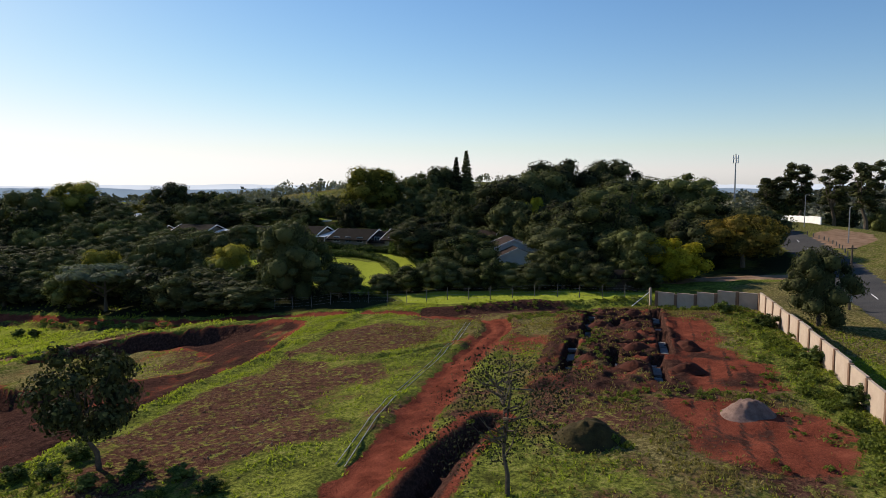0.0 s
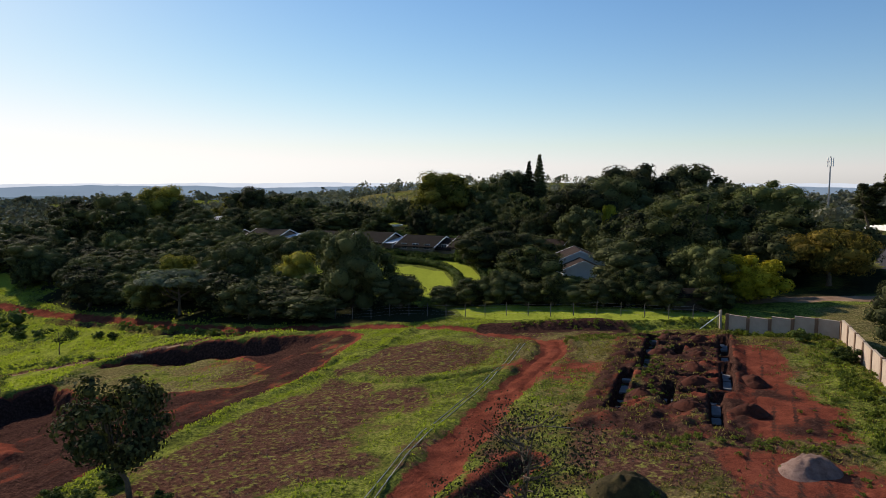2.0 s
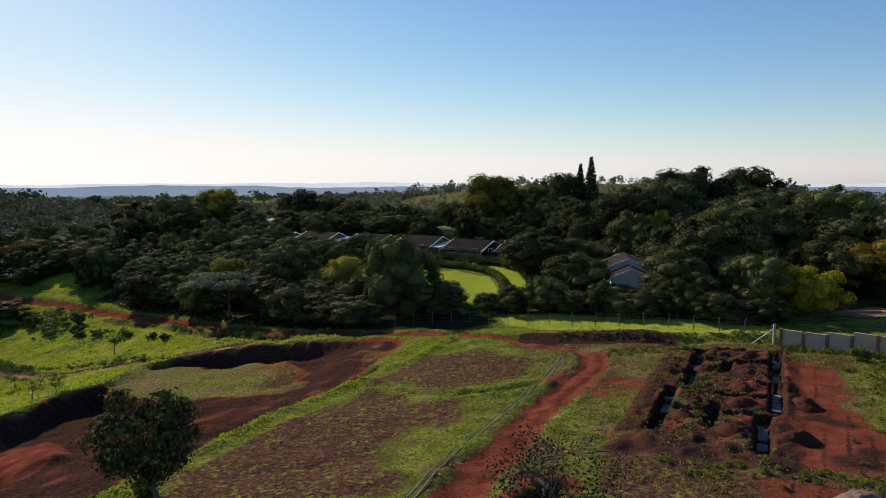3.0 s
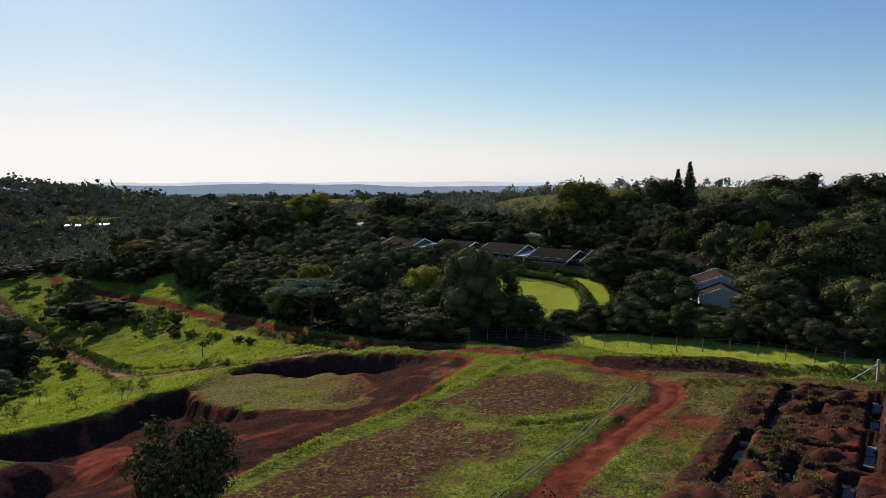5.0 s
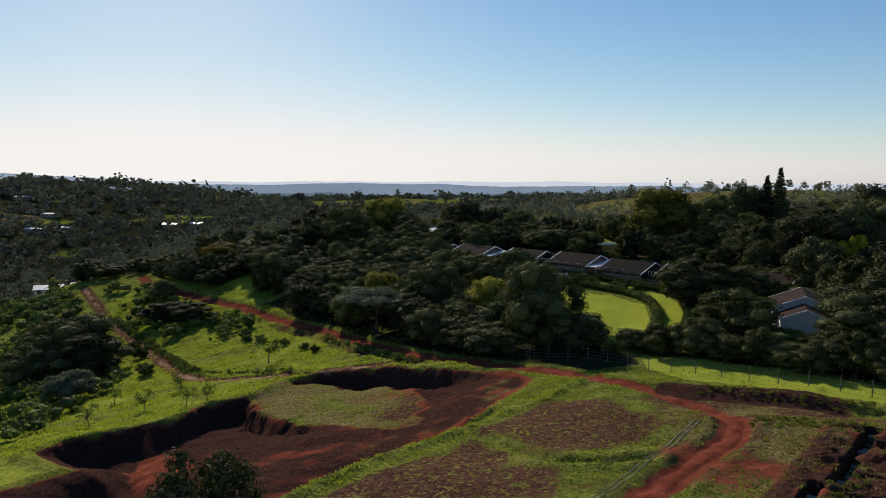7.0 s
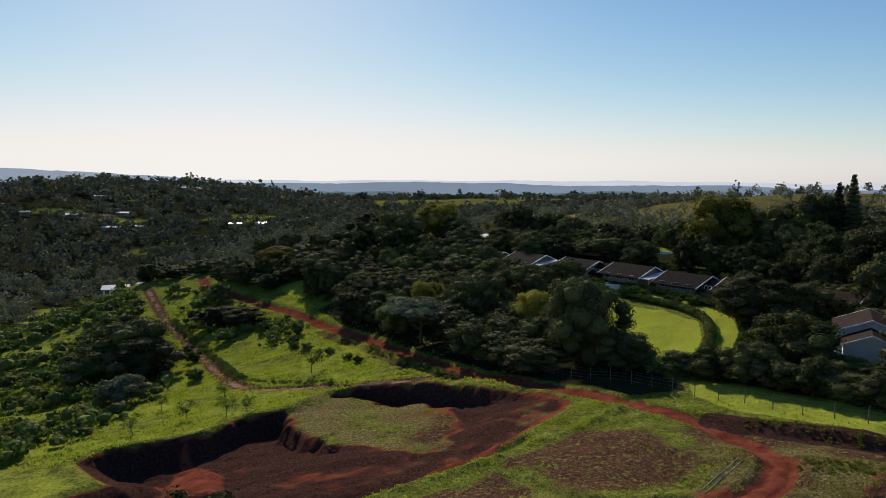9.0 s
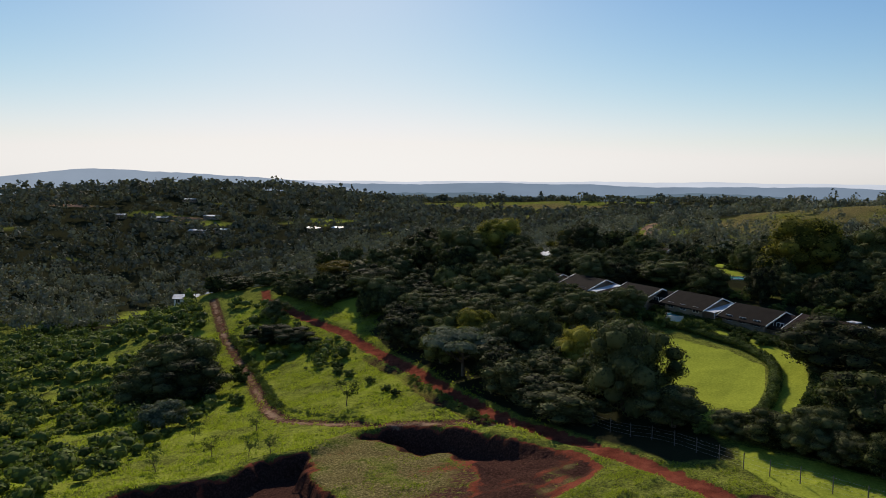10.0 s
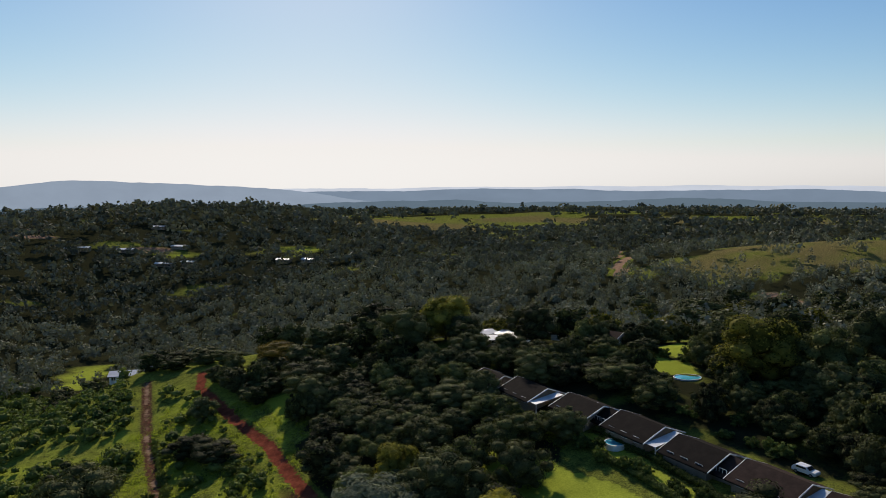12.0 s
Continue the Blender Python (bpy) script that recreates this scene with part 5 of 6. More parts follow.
# ---- distant ranges: plain backdrop that glows, with the haze put into its colours ----
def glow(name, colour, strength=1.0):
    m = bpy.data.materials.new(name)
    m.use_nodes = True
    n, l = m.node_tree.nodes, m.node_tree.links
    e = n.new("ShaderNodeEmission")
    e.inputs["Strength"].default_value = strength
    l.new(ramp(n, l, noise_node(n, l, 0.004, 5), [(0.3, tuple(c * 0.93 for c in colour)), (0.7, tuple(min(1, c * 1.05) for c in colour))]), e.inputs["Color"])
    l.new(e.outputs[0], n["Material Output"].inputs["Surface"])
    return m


def range_of_hills(distance, profile, colour, seed, deep=-90, label="hazy blue hills on the horizon"):
    """A long hill front at a distance: heights by angle to the left of +y, with a back slope."""
    verts, faces = [], []
    angles = np.radians(np.arange(-62, 74.1, 0.4))
    tops = np.array([profile(math.degrees(a)) for a in angles]) + 6.0 * lumps(angles * 30, angles * 12 + seed, 1.4, seed) + 2.6 * lumps(angles * 110, angles * 50, 1.0, seed + 1) + 0.9 * lumps(angles * 420, angles * 190, 1.0, seed + 2)
    for a, z in zip(angles, tops):
        for d, zz in ((distance - 260, deep), (distance, z), (distance + 25, deep)):
            verts.append((-math.sin(a) * d, 20 + math.cos(a) * d, zz))
    for k in range(len(angles) - 1):
        for j in range(2):
            faces.append((3 * k + j, 3 * k + 3 + j, 3 * k + 4 + j, 3 * k + 1 + j))
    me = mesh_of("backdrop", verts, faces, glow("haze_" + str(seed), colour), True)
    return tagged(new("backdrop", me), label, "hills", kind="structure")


def bell(a, c, w):
    return math.exp(-((a - c) / w) ** 2)


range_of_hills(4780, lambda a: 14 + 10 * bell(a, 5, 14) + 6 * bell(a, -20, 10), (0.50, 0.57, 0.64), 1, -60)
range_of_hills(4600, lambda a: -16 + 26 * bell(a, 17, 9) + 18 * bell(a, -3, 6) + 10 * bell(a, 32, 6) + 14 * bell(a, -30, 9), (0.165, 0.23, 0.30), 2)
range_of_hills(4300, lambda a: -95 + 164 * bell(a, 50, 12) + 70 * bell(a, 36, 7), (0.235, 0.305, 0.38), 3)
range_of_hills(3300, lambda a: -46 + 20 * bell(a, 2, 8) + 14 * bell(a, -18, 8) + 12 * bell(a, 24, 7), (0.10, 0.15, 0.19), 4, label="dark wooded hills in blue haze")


# ---- boundary wall ----
def wall_run(parent, start, end, bays, height, step=0.0, thick=0.16):
    """Panels between pillars, each panel level with its own top, stepping with the ground."""
    (ax, ay), (bx, by) = start, end
    length, turn = math.hypot(bx - ax, by - ay), math.atan2(by - ay, bx - ax)
    bay = length / bays
    inv = parent.matrix_basis.inverted()
    for k in range(bays + 1):
        x, y = ax + (bx - ax) * k / bays, ay + (by - ay) * k / bays
        z = gz(x, y)
        p = part("pillar", box(-0.17, 0.17, -0.17, 0.17, -0.5, height + 0.12, 0.02), PILLAR, parent, "brown plastered pillar")
        p.matrix_basis = inv @ Matrix.Translation((x, y, z)) @ Matrix.Rotation(turn, 4, "Z")
        if k < bays:
            mx, my = x + (bx - ax) * 0.5 / bays, y + (by - ay) * 0.5 / bays
            top = max(gz(x, y), gz(x + (bx - ax) / bays, y + (by - ay) / bays)) + height
            m = inv @ Matrix.Translation((mx, my, 0)) @ Matrix.Rotation(turn, 4, "Z")
            half = bay / 2 - 0.172
            part("panel", box(-half, half, -thick / 2, thick / 2, gz(mx, my) - 0.8, top, 0.01), CONCRETE, parent).matrix_basis = m
            part("coping", box(-half, half, -thick / 2 - 0.04, thick / 2 + 0.04, top + 0.003, top + 0.07, 0.012), CONCRETE, parent).matrix_basis = m


WALL_FAR, WALL_CORNER = (39.6, 69.6), (46.6, 60.2)
wall = thing("boundary_wall", Matrix.Translation((*WALL_CORNER, gz(*WALL_CORNER))), "beige plastered boundary wall with brown pillars and stepped panels", "wall")
wall_run(wall, WALL_CORNER, WALL_FAR, 5, 1.75)
wall_run(wall, (WALL_CORNER[0] - 0.2, WALL_CORNER[1] - 0.36), (WALL_CORNER[0] - 14.5 * 2.84, WALL_CORNER[1] - 27 * 2.84), 26, 1.85)

# wire fence from the wall along the verge
FENCE = [(39.2, 70.9), (36, 75.0), (31, 79.5), (23, 83.6), (15, 88), (6, 94.5), (-4, 99.5), (-12, 105.5)]
fence = thing("wire_fence", Matrix.Translation((39.2, 70.6, gz(39.2, 70.6))), "grey wire fence with slim posts on the grass verge", "fence")
inv = fence.matrix_basis.inverted()
post_me = None
run = [Vector(p) for p in FENCE]
spots, carry = [], 0.0
for a, b in zip(run, run[1:]):
    d = (b - a).length
    while carry < d:
        spots.append(a.lerp(b, carry / d))
        carry += 3.0
    carry -= d
tops = []
for k, p in enumerate(spots):
    z = gz(p.x, p.y)
    if post_me is None:
        ob = part("post", tube([(0, 0, -0.5), (0, 0, 1.55), (0.0, -0.22, 1.85)], [0.055, 0.05, 0.04], 6), POST, fence)
        post_me = ob.data
    else:
        ob = part("post", post_me, POST, fence)
    ob.matrix_basis = inv @ Matrix.Translation((p.x, p.y, z))
    tops.append(Vector((p.x, p.y, z)))
for h in (0.3, 0.75, 1.2, 1.55):
    part("wire", tube([tuple(p + Vector((0, 0, h))) for p in tops], [0.007] * len(tops), 4), METAL, fence).matrix_basis = inv
gate = thing("gate_post", Matrix.Translation((39.15, 70.3, gz(39.15, 70.3))), "pale concrete end post with slanting brace beside the wall", "post")
part("post", box(-0.12, 0.12, -0.12, 0.12, -0.4, 2.2, 0.02), CONCRETE, gate)
part("brace", tube([(-0.1, 0, 1.7), (-2.1, 0.7, -0.1)], [0.05, 0.05], 6), TRIM, gate, "white steel brace")

# ---- foundations, heaps and loose things on the site ----
found = thing("foundation", Matrix.Translation((*ORIGIN, gz(*ORIGIN))), "grey concrete strip footings in dug trenches", "foundation")
inv = found.matrix_basis.inverted()
turn = math.atan2(A_DIR[1], A_DIR[0])
for a0, a1, b0, b1 in TRENCHES:
    long_a = a1 - a0 > b1 - b0
    n = max(1, round(max(a1 - a0, b1 - b0) / 2.4))
    for k in range(n):
        s0, s1 = k / n, (k + 0.86) / n
        box_a = (a0 + (a1 - a0) * s0, a0 + (a1 - a0) * s1, b0 + 0.12, b1 - 0.12) if long_a else (a0 + 0.12, a1 - 0.12, b0 + (b1 - b0) * s0, b0 + (b1 - b0) * s1)
        ca, cb = (box_a[0] + box_a[1]) / 2, (box_a[2] + box_a[3]) / 2
        cx, cy = plot_xy(ca, cb)
        z = min(gz(*plot_xy(box_a[0] + 0.2, cb)), gz(*plot_xy(box_a[1] - 0.2, cb)), gz(cx, cy))
        ha, hb = (box_a[1] - box_a[0]) / 2, (box_a[3] - box_a[2]) / 2
        ob = part("footing", box(-ha, ha, -hb, hb, -0.3, 0.16, 0.02), FOOTING, found)
        ob.matrix_basis = inv @ Matrix.Translation((cx, cy, z)) @ Matrix.Rotation(turn, 4, "Z")


def heap(name, x, y, ra, rb, h, material, label, category, seed, turn=0.0, peaks=((0, 0, 1.0),)):
    """A poured heap: a lumpy dome that meets the ground."""
    verts, faces, rings, sides = [], [], 16, 40
    for i in range(rings + 1):
        for j in range(sides):
            a, t = 2 * math.pi * j / sides, i / rings
            u, v = t * math.cos(a) * ra, t * math.sin(a) * rb
            z = h * max(p[2] * math.exp(-2.6 * (((u - p[0]) / ra) ** 2 + ((v - p[1]) / rb) ** 2) ** 1.5) for p in peaks) * (1 - t**2.5)
            z += 0.14 * h * float(lumps(u * 4 / ra, v * 4 / ra, 1.0, seed)) * (1 - t) + 0.10 * h * float(lumps(u * 11 / ra, v * 11 / ra, 1.0, seed + 2)) * (1 - t**2) + 0.06 * float(lumps(u * 6, v * 6, 1.0, seed + 3)) * (1 - t**2) - 0.12 * t**4
            verts.append((u, v, z))
    for i in range(rings):
        for j in range(sides):
            faces.append((i * sides + j, i * sides + (j + 1) % sides, (i + 1) * sides + (j + 1) % sides, (i + 1) * sides + j))
    ob = new(name, mesh_of(name, verts, faces, material, True))
    ob.matrix_basis = Matrix.Translation((x, y, gz(x, y))) @ Matrix.Rotation(turn, 4, "Z")
    return tagged(ob, label, category)


heap("sand_mound", 22.6, 31.6, 2.0, 1.6, 0.85, SAND, "pinkish heap of building sand on bare red earth", "heap", 2, 0.4, ((0, 0, 1), (0.8, -0.2, 0.9), (-0.6, 0.2, 0.8)))
heap("earth_mound", 11.2, 30.6, 2.5, 2.0, 1.15, MOUND, "dark overgrown mound of dug earth", "heap", 3, 0.2, ((0.3, 0, 1), (-0.8, 0.2, 0.92)))
for k, (a, b, r, h) in enumerate([(4, 1.6, 1.5, 1.0), (12.5, 2.4, 1.8, 1.2), (3, -2.2, 1.3, 0.8), (10.3, -2, 1.4, 0.9), (14.3, -2.2, 1.3, 0.8), (20, -1.8, 1.5, 1.0), (26.3, -2, 1.4, 0.9), (10, -5.6, 1.3, 0.8), (21, -5.2, 1.4, 0.9), (27, -5.2, 1.3, 0.8), (5.6, -5.8, 1.2, 0.8), (18.9, -8.6, 1.3, 0.7)]):
    x, y = plot_xy(a, b)
    heap("earth_mound", x, y, r * 1.0, r * 0.8, h * 0.55, EARTH, "heap of dark red earth dug from the trenches", "heap", 10 + k, k * 1.1, ((0, 0, 1), (0.5 * r, 0.2 * r, 0.9), (-0.6 * r, -0.1, 0.75)))["group"] = "earth heaps by the trenches"

pipe = [(15.4, 68.0), (9.0, 55.0), (2.1, 42.4), (-3.4, 30.2)]
for off in (0.0, 0.45):
    pts = []
    for (ax, ay), (bx, by) in zip(pipe, pipe[1:]):
        pts += [(ax + (bx - ax) * t - off, ay + (by - ay) * t + off * 0.4) for t in np.linspace(0, 1, 7)[:-1]]
    bm = tube([(x, y, gz(x, y) + 0.05) for x, y in pts], [0.028] * len(pts), 6)
    me = bpy.data.meshes.new("water_pipe")
    bm.to_mesh(me), bm.free()
    me.materials.append(METAL)
    tagged(new("water_pipe", me), "long grey pipe laid in the grass beside the track", "pipe", "pipes along the track")
rng = np.random.default_rng(12)
for k, (x, y, l) in enumerate([(10.0, 44.2, 1.8), (10.6, 41.2, 2.6), (11.5, 43.4, 1.5)]):
    z, a = gz(x, y), rng.uniform(0, 3)
    bm = tube([(-l / 2, 0, 0.05), (0, 0.15, 0.14), (l / 2, -0.1, 0.06)], [0.05, 0.04, 0.02], 5)
    me = bpy.data.meshes.new("dry_branch")
    bm.to_mesh(me), bm.free()
    me.materials.append(POST)
    ob = tagged(new("dry_branch", me), "pale dry branch lying on the earth", "branch", "dry branches")
    ob.matrix_basis = Matrix.Translation((x, y, z)) @ Matrix.Rotation(a, 4, "Z")


# ---- houses ----
def gable_house(name, x, y, turn, length, depth, eave, rise, roof, label, over=0.45, base=None, windows=3, pale_end=False, coat=None):
    """A gabled house, ridge along its own x: walls, two roof slopes, white barge boards, gutter, windows with frames, a door."""
    z = gz(x, y) if base is None else base
    ob = thing(name, Matrix.Translation((x, y, z)) @ Matrix.Rotation(turn, 4, "Z"), label, "house", "houses")
    L2, D2 = length / 2, depth / 2
    part("wall", prism([(-D2, -1.2), (D2, -1.2), (D2, eave), (0, eave + rise - 0.12), (-D2, eave)], -L2, L2), coat or PLASTER, ob)
    slope = rise / D2
    for s in (-1, 1):
        o = D2 + over
        outline = [(0, eave + rise), (s * o, eave + rise - slope * o), (s * o, eave + rise - slope * o + 0.16), (0, eave + rise + 0.16)]
        part("roof", prism(outline, -L2 - over, L2 + over), roof, ob, "tiled roof slope")
        for e in (-1, 1):
            xe = e * (L2 + over)
            board = [(0, eave + rise + 0.19), (s * (o + 0.02), eave + rise - slope * o + 0.19), (s * (o + 0.02), eave + rise - slope * o - 0.04), (0, eave + rise - 0.04)]
            part("barge_board", prism(board, xe + e * 0.004 if e > 0 else xe - 0.10, xe + 0.10 if e > 0 else xe - 0.004), TRIM, ob, "white barge board")
        g = s * (o + 0.025)
        part("gutter", box(-L2 - over, L2 + over, min(g, g + s * 0.11), max(g, g + s * 0.11), eave + rise - slope * o - 0.05, eave + rise - slope * o + 0.07), ROOF_DARK, ob, "dark gutter")
    for e in range(windows):
        wx = -L2 + length * (e + 0.5) / windows
        w = part("window", box(wx - 0.75, wx + 0.75, -D2 - 0.035, -D2 - 0.004, 0.9, 2.1), TRIM, ob, "white window frame")
        for k in (-1, 1):
            part("pane", box(wx + 0.36 * k - 0.30, wx + 0.36 * k + 0.30, -D2 - 0.05, -D2 - 0.037, 0.98, 2.02), GLASS, w)
    if pale_end:
        part("porch_roof", prism([(-D2 - 0.3, eave - 0.2), (D2 * 0.5, eave + 0.7), (D2 * 0.5, eave + 0.78), (-D2 - 0.3, eave - 0.12)], L2 + over + 0.12, L2 + 3.2), ROOF_PALE, ob, "pale metal porch roof")
        for yy in (-D2 - 0.2, D2 * 0.45):
            part("porch_post", box(L2 + 3.0, L2 + 3.12, yy, yy + 0.12, -0.6, eave - 0.25 if yy < 0 else eave + 0.62), TRIM, ob)
    return ob


ROW_TURN = math.atan2(-0.6, 0.8)
for k, (x, y, l, d, roof, pale, low) in enumerate([(-33.5, 183.5, 7, 9, ROOF_DARK, False, 0.0), (-22.5, 177.5, 9.5, 9.5, ROOF_DARK, True, 0.2), (-9.0, 170.5, 9, 9.5, ROOF_DARK, False, 0.0), (-3.6, 168.2, 6, 7, ROOF_DARK, False, -0.5),
                                               (3.2, 162.6, 9.5, 9.5, ROOF_DARK, True, 0.2), (14.4, 154.6, 9, 9.5, ROOF_DARK, False, 0.0), (19.8, 151.0, 6, 7, ROOF_BROWN, False, -0.5), (25.6, 146.4, 9.5, 9.5, ROOF_BROWN, True, 0.1), (37, 137.8, 10, 9, ROOF_BROWN, False, 0.0)]):
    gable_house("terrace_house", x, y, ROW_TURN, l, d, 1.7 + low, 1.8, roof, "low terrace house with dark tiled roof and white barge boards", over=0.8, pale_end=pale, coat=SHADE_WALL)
# white house among the trees: two stepped gables that face the site
gable_house("garden_house", 36.6, 113.4, math.radians(78), 9, 8.4, 2.9, 1.75, ROOF_BROWN, "white plastered house with a brown tiled gable roof", windows=2)
gable_house("garden_house", 35.0, 106.6, math.radians(78), 5.5, 6.4, 2.5, 1.4, ROOF_BROWN, "white plastered house wing with a brown tiled gable roof", windows=1)
gable_house("gatehouse", 41.2, 80.4, math.radians(-18), 5.5, 3.6, 1.7, 0.6, ROOF_DARK, "dark brick outbuilding with dark roof and pale edge", windows=0, coat=BRICK)
gable_house("valley_house", -175.5, 203, math.radians(35), 8, 6, 2.4, 1.0, ROOF_PALE, "small house with a pale metal roof on the hillside")
gable_house("valley_house", -171, 214, math.radians(20), 7, 5, 2.4, 0.9, ROOF_PALE, "small house with a pale metal roof on the hillside")
for x, y, t, l, d in ((-46, 213, 20, 9, 6), (-40, 219, -30, 8, 6), (-50, 221, 60, 7, 5), (-36, 210, 10, 6, 5)):
    gable_house("flat_house", x, y, math.radians(t), l, d, 1.9, 0.5, ROOF_PALE, "low house with pale sheet roof among garden trees", windows=2, coat=SHADE_WALL)
for x, y, t in ((-26, 230, 10), (-14, 222, -20), (60, 255, 15)):
    gable_house("flat_house", x, y, math.radians(t), 10, 7, 2.7, 1.3, ROOF_BROWN, "low garden house with a brown tiled roof", windows=2)
for x, y, t, l in ((-439, 486, 20, 16), (-425, 500, 10, 12), (-340, 522, 5, 12), (-314, 524, 8, 14), (-530, 474, 30, 20), (-500, 500, 12, 16), (-474, 540, 12, 14), (-290, 560, 0, 10), (-560, 600, 20, 14)):
    gable_house("valley_house", x, y, math.radians(t), l, 7, 2.8, 1.0, ROOF_PALE, "far white house with a pale roof in the wooded valley", windows=3, coat=SHADE_WALL)

# ---- pools ----
def pool(x, y, r, squash, turn, rim, label):
    ob = thing("swimming_pool", Matrix.Translation((x, y, gz(x, y))) @ Matrix.Rotation(turn, 4, "Z") @ Matrix.Diagonal((1, squash, 1, 1)), label, "pool")
    bm = bmesh.new()
    n = 28
    rings = [[bm.verts.new((math.cos(a) * rr, math.sin(a) * rr, zz)) for a in (2 * math.pi * k / n for k in range(n))] for rr, zz in ((r + 0.05, -0.5), (r + 0.05, rim), (r - 0.12, rim), (r - 0.12, rim - 0.4))]
    for p, q in zip(rings, rings[1:]):
        for k in range(n):
            bm.faces.new((p[k], p[(k + 1) % n], q[(k + 1) % n], q[k]))
    part("rim", bm, TRIM, ob)
    bm = bmesh.new()
    bm.faces.new([bm.verts.new((math.cos(2 * math.pi * k / n) * (r - 0.13), math.sin(2 * math.pi * k / n) * (r - 0.13), rim - 0.12)) for k in range(n)])
    part("water", bm, WATER, ob, "clear blue water")


pool(-1.2, 158.6, 1.9, 1.0, 0, 0.9, "round blue splash pool with a white rim")
pool(9.2, 196.5, 3.2, 0.75, 0.5, 0.25, "kidney-shaped blue swimming pool in a garden")

# ---- street ----
lamp = thing("street_pole", Matrix.Translation((54.6, 56, gz(54.6, 56))), "dark wooden street pole beside the tar road", "pole")
part("pole", tube([(0, 0, -0.6), (0, 0, 3.5), (0, 0, 7.0)], [0.14, 0.12, 0.09], 8), BARK, lamp)
part("crossarm", box(-0.6, 0.6, -0.05, 0.05, 6.6, 6.72), BARK, lamp)
part("meter_box", box(-0.2, 0.2, -0.22, -0.10, 0.9, 1.5, 0.02), METAL, lamp)
for x, y, h in ((96, 98, 6.5), (84, 112, 6), (108, 122, 7)):
    lamp = thing("street_pole", Matrix.Translation((x, y, gz(x, y))), "slim grey street pole on the grass verge", "pole")
    part("pole", tube([(0, 0, -0.6), (0, 0, h)], [0.11, 0.07], 8), METAL, lamp)
    part("lamp_arm", tube([(0, 0, h - 0.1), (0.5, 0, h + 0.15), (1.2, 0, h + 0.2)], [0.04, 0.035, 0.03], 6), METAL, lamp)
MAST = (151, 202)
mast = thing("radio_mast", Matrix.Translation((*MAST, gz(*MAST))), "tall slim grey radio mast with antennas on top", "mast")
mh = 29.5 - gz(*MAST)
part("pole", tube([(0, 0, -1), (0, 0, mh * 0.6), (0, 0, mh)], [0.32, 0.26, 0.18], 10), METAL, mast)
for k in range(3):
    a = 2.1 * k
    part("antenna", box(math.cos(a) * 0.9 - 0.18, math.cos(a) * 0.9 + 0.18, math.sin(a) * 0.9 - 0.18, math.sin(a) * 0.9 + 0.18, mh - 3.2, mh - 0.4, 0.03), TRIM, mast, "white antenna panel")
    part("antenna_arm", tube([(0, 0, mh - 1.6), (math.cos(a) * 0.8, math.sin(a) * 0.8, mh - 1.6)], [0.06, 0.06], 5), METAL, mast)
white = thing("garden_wall", Matrix.Translation((131, 155, gz(131, 155))), "long white painted garden wall by the car park", "wall")
inv = white.matrix_basis.inverted()
for k in range(14):
    x, y = 120 + 4.0 * k * 0.425, 131 + 4.0 * k * 0.905
    part("panel", box(-1.97, 1.97, -0.12, 0.12, -0.8, 1.7, 0.015), PLASTER, white).matrix_basis = inv @ Matrix.Translation((x, y, gz(x, y))) @ Matrix.Rotation(1.132, 4, "Z")
rail = thing("crash_barrier", Matrix.Translation((84, 99, gz(84, 99))), "low pale crash barrier curving along the road verge", "barrier")
inv = rail.matrix_basis.inverted()
line = [(86 + 9 * t + 4 * math.sin(2.2 * t), 88 + 24 * t) for t in np.linspace(0, 1, 12)]
for (ax, ay), (bx, by) in zip(line, line[1:]):
    part("post", box(-0.08, 0.08, -0.08, 0.08, -0.4, 0.75, 0.01), POST, rail).matrix_basis = inv @ Matrix.Translation((ax, ay, gz(ax, ay)))
part("beam", tube([(x, y, gz(x, y) + 0.62) for x, y in line], [0.13] * len(line), 6), TRIM, rail)


# ---- road markings, parked car and garden drive ----
def stripe(points, wide, material, lift=0.05):
    """A painted strip that follows the ground."""
    bm, last = bmesh.new(), None
    for k, p in enumerate(points):
        q, o = points[min(k + 1, len(points) - 1)], points[max(k - 1, 0)]
        way = Vector((q[0] - o[0], q[1] - o[1])).normalized() * wide / 2
        pair = [bm.verts.new((p[0] - s * way.y, p[1] + s * way.x, gz(p[0] - s * way.y, p[1] + s * way.x) + lift)) for s in (1, -1)]
        if last:
            bm.faces.new((last[0], last[1], pair[1], pair[0]))
        last = pair
    me = bpy.data.meshes.new("road_marking")
    bm.to_mesh(me), bm.free()
    me.materials.append(material)
    return tagged(new("road_marking", me), "white painted line on the tar road", "road marking", kind="structure")


def along(line, off, step):
    out = []
    for (ax, ay), (bx, by) in zip(line, line[1:]):
        length = math.hypot(bx - ax, by - ay)
        for d in np.arange(0, length, step):
            out.append((ax + (bx - ax) * d / length - (by - ay) / length * off, ay + (by - ay) * d / length + (bx - ax) / length * off))
    return out


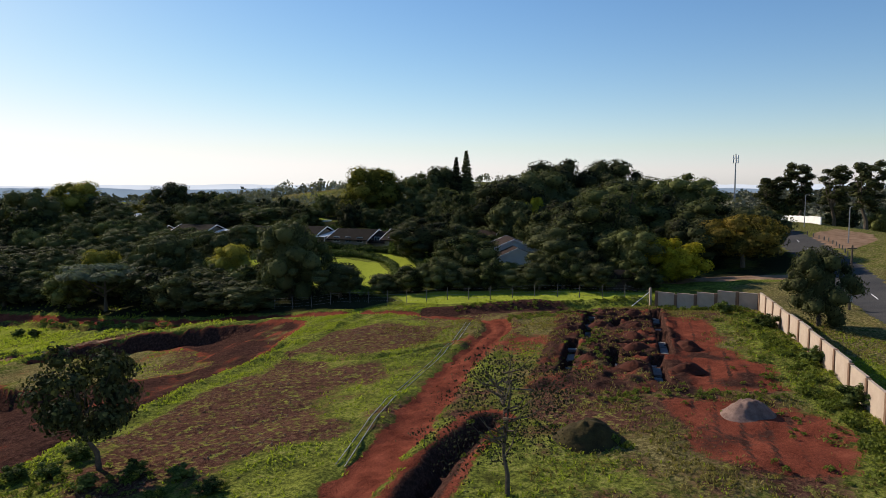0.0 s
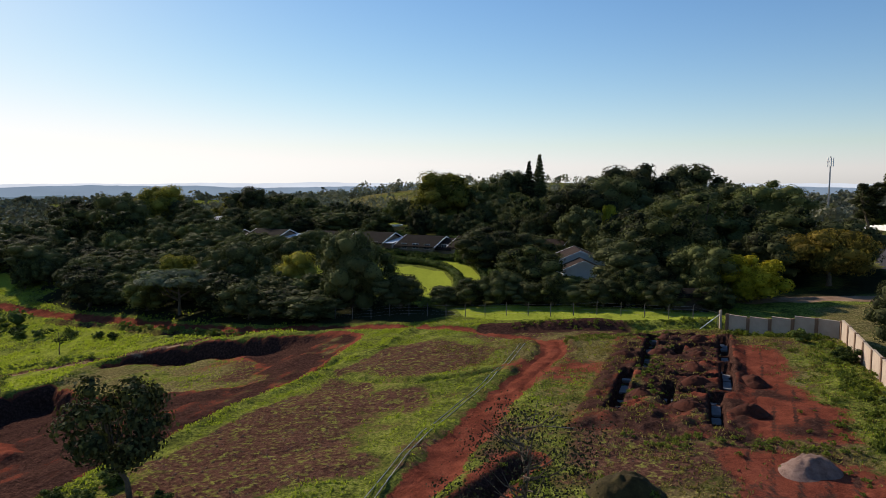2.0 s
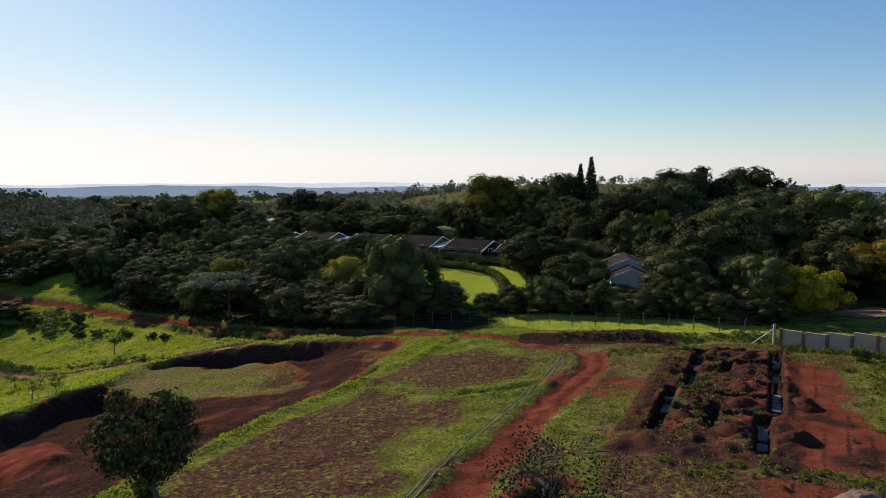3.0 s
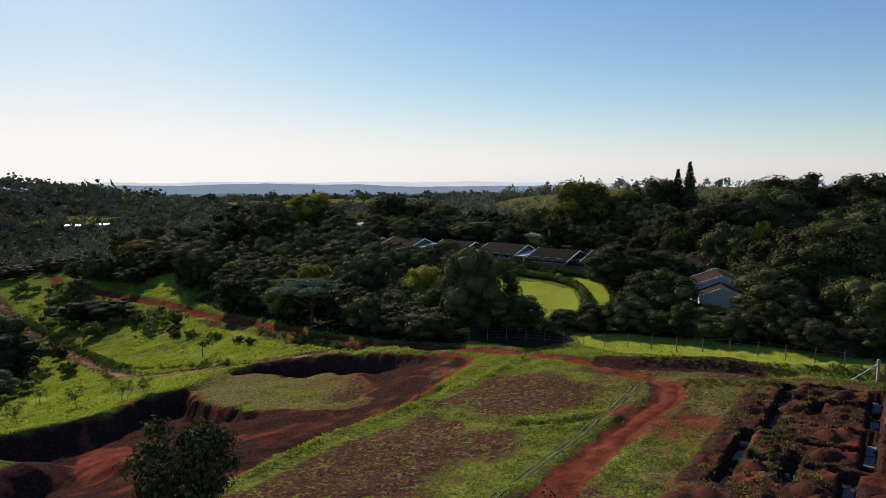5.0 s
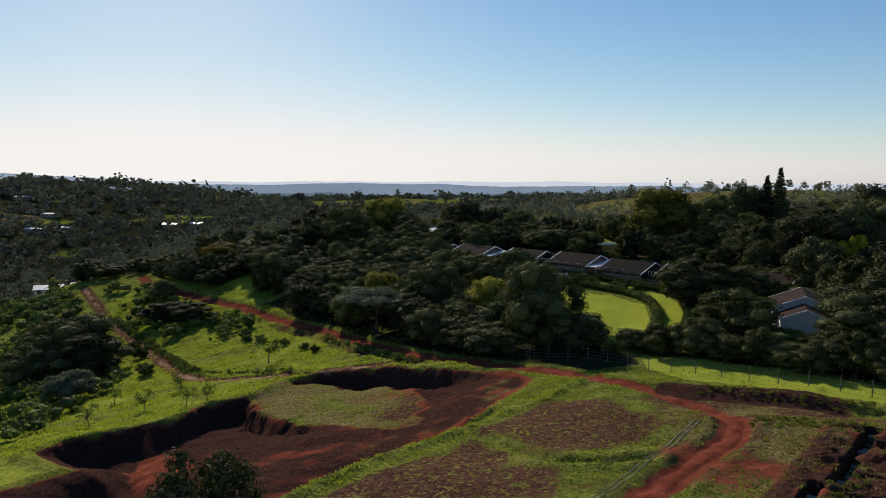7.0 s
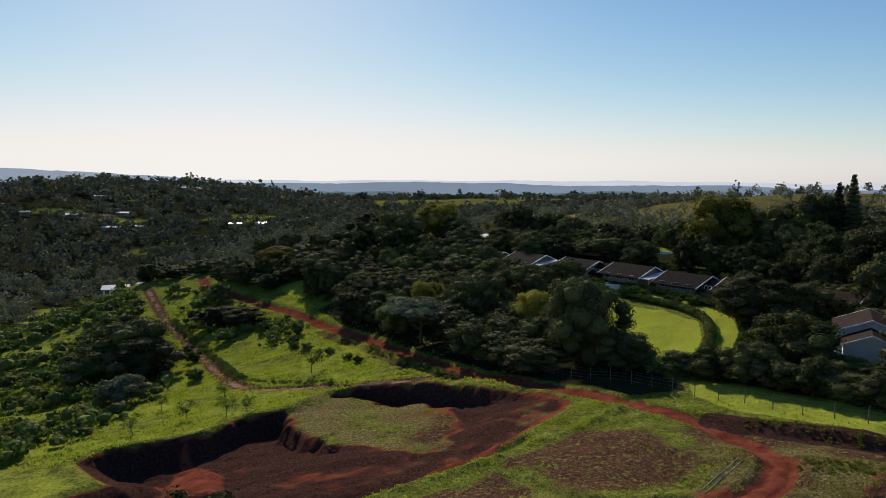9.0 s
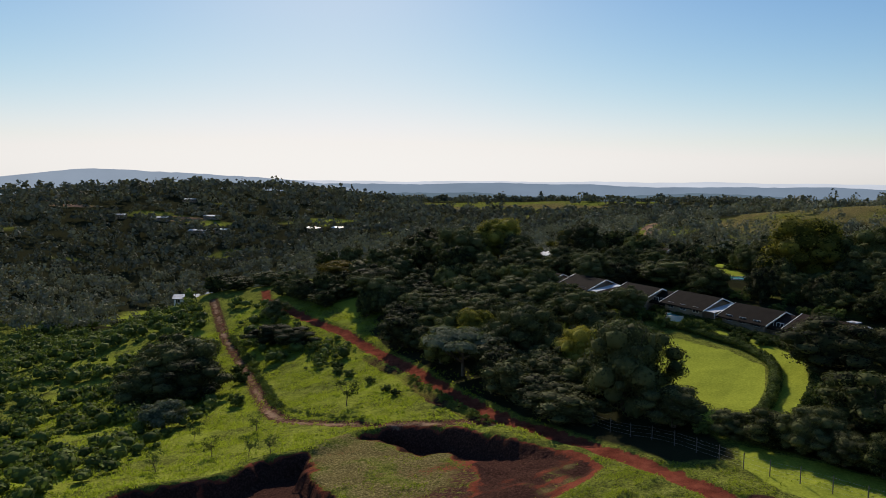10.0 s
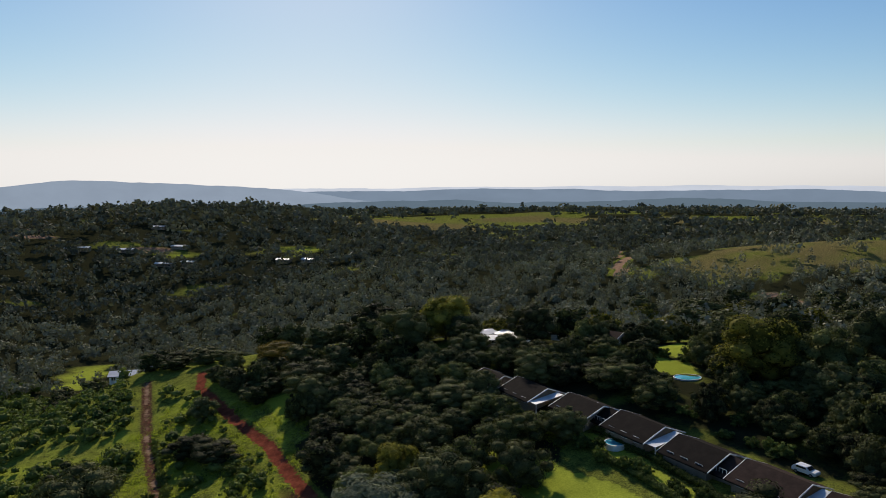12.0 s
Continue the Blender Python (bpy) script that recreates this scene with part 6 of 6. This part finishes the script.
ROAD_PAINT = plain("road_paint", (0.42, 0.42, 0.40), (0.66, 0.66, 0.64), 2.5, 0.85, 0.2)
CAR_PAINT, _, _, cb = shader("car_paint_white", 0.25, 0.5)
cb.inputs["Base Color"].default_value = (0.75, 0.76, 0.78, 1)
RUBBER = plain("rubber", (0.015, 0.015, 0.015), (0.04, 0.04, 0.04), 6, 0.9, 0.2)
middle = along(TAR, 0.0, 1.5)
for k in range(2, len(middle) - 3, 6):
    stripe(middle[k:k + 3], 0.14, ROAD_PAINT)


def parked_car(x, y, turn):
    ob = thing("car", Matrix.Translation((x, y, gz(x, y) + 0.02)) @ Matrix.Rotation(turn, 4, "Z"), "white parked hatchback car on the garden drive", "car")
    side = [(-2.0, 0.35), (2.0, 0.35), (2.05, 0.75), (1.95, 0.92), (1.05, 1.0), (0.45, 1.45), (-1.3, 1.48), (-1.95, 1.0), (-2.05, 0.7)]
    bm = prism([(y, z) for y, z in side], -0.82, 0.82)
    bmesh.ops.rotate(bm, verts=bm.verts, matrix=Matrix.Rotation(-math.pi / 2, 3, "Z"))
    bmesh.ops.bevel(bm, geom=list(bm.edges), offset=0.06, segments=2, affect="EDGES")
    body = part("body", bm, CAR_PAINT, ob)
    for s in (-1, 1):
        part("side_window", box(-1.25, 0.45, min(s * 0.815, s * 0.835), max(s * 0.815, s * 0.835), 1.05, 1.36), GLASS, body, "dark side window")
    part("windscreen", prism([(0.5, 1.40), (0.53, 1.42), (1.03, 1.04), (1.0, 1.02)], -0.7, 0.7), GLASS, body, "dark windscreen").matrix_basis = Matrix.Rotation(-math.pi / 2, 4, "Z")
    for a in (-1.25, 1.25):
        for s in (-1, 1):
            wheel = tube([(a, s * 0.68, 0.32), (a, s * 0.86, 0.32)], [0.32, 0.32], 16)
            w = part("wheel", wheel, RUBBER, ob, "black tyre")
            part("rim", tube([(a, s * 0.862, 0.32), (a, s * 0.875, 0.32)], [0.19, 0.17], 12), METAL, w, "grey wheel rim")


parked_car(30.2, 154.6, math.radians(-35))
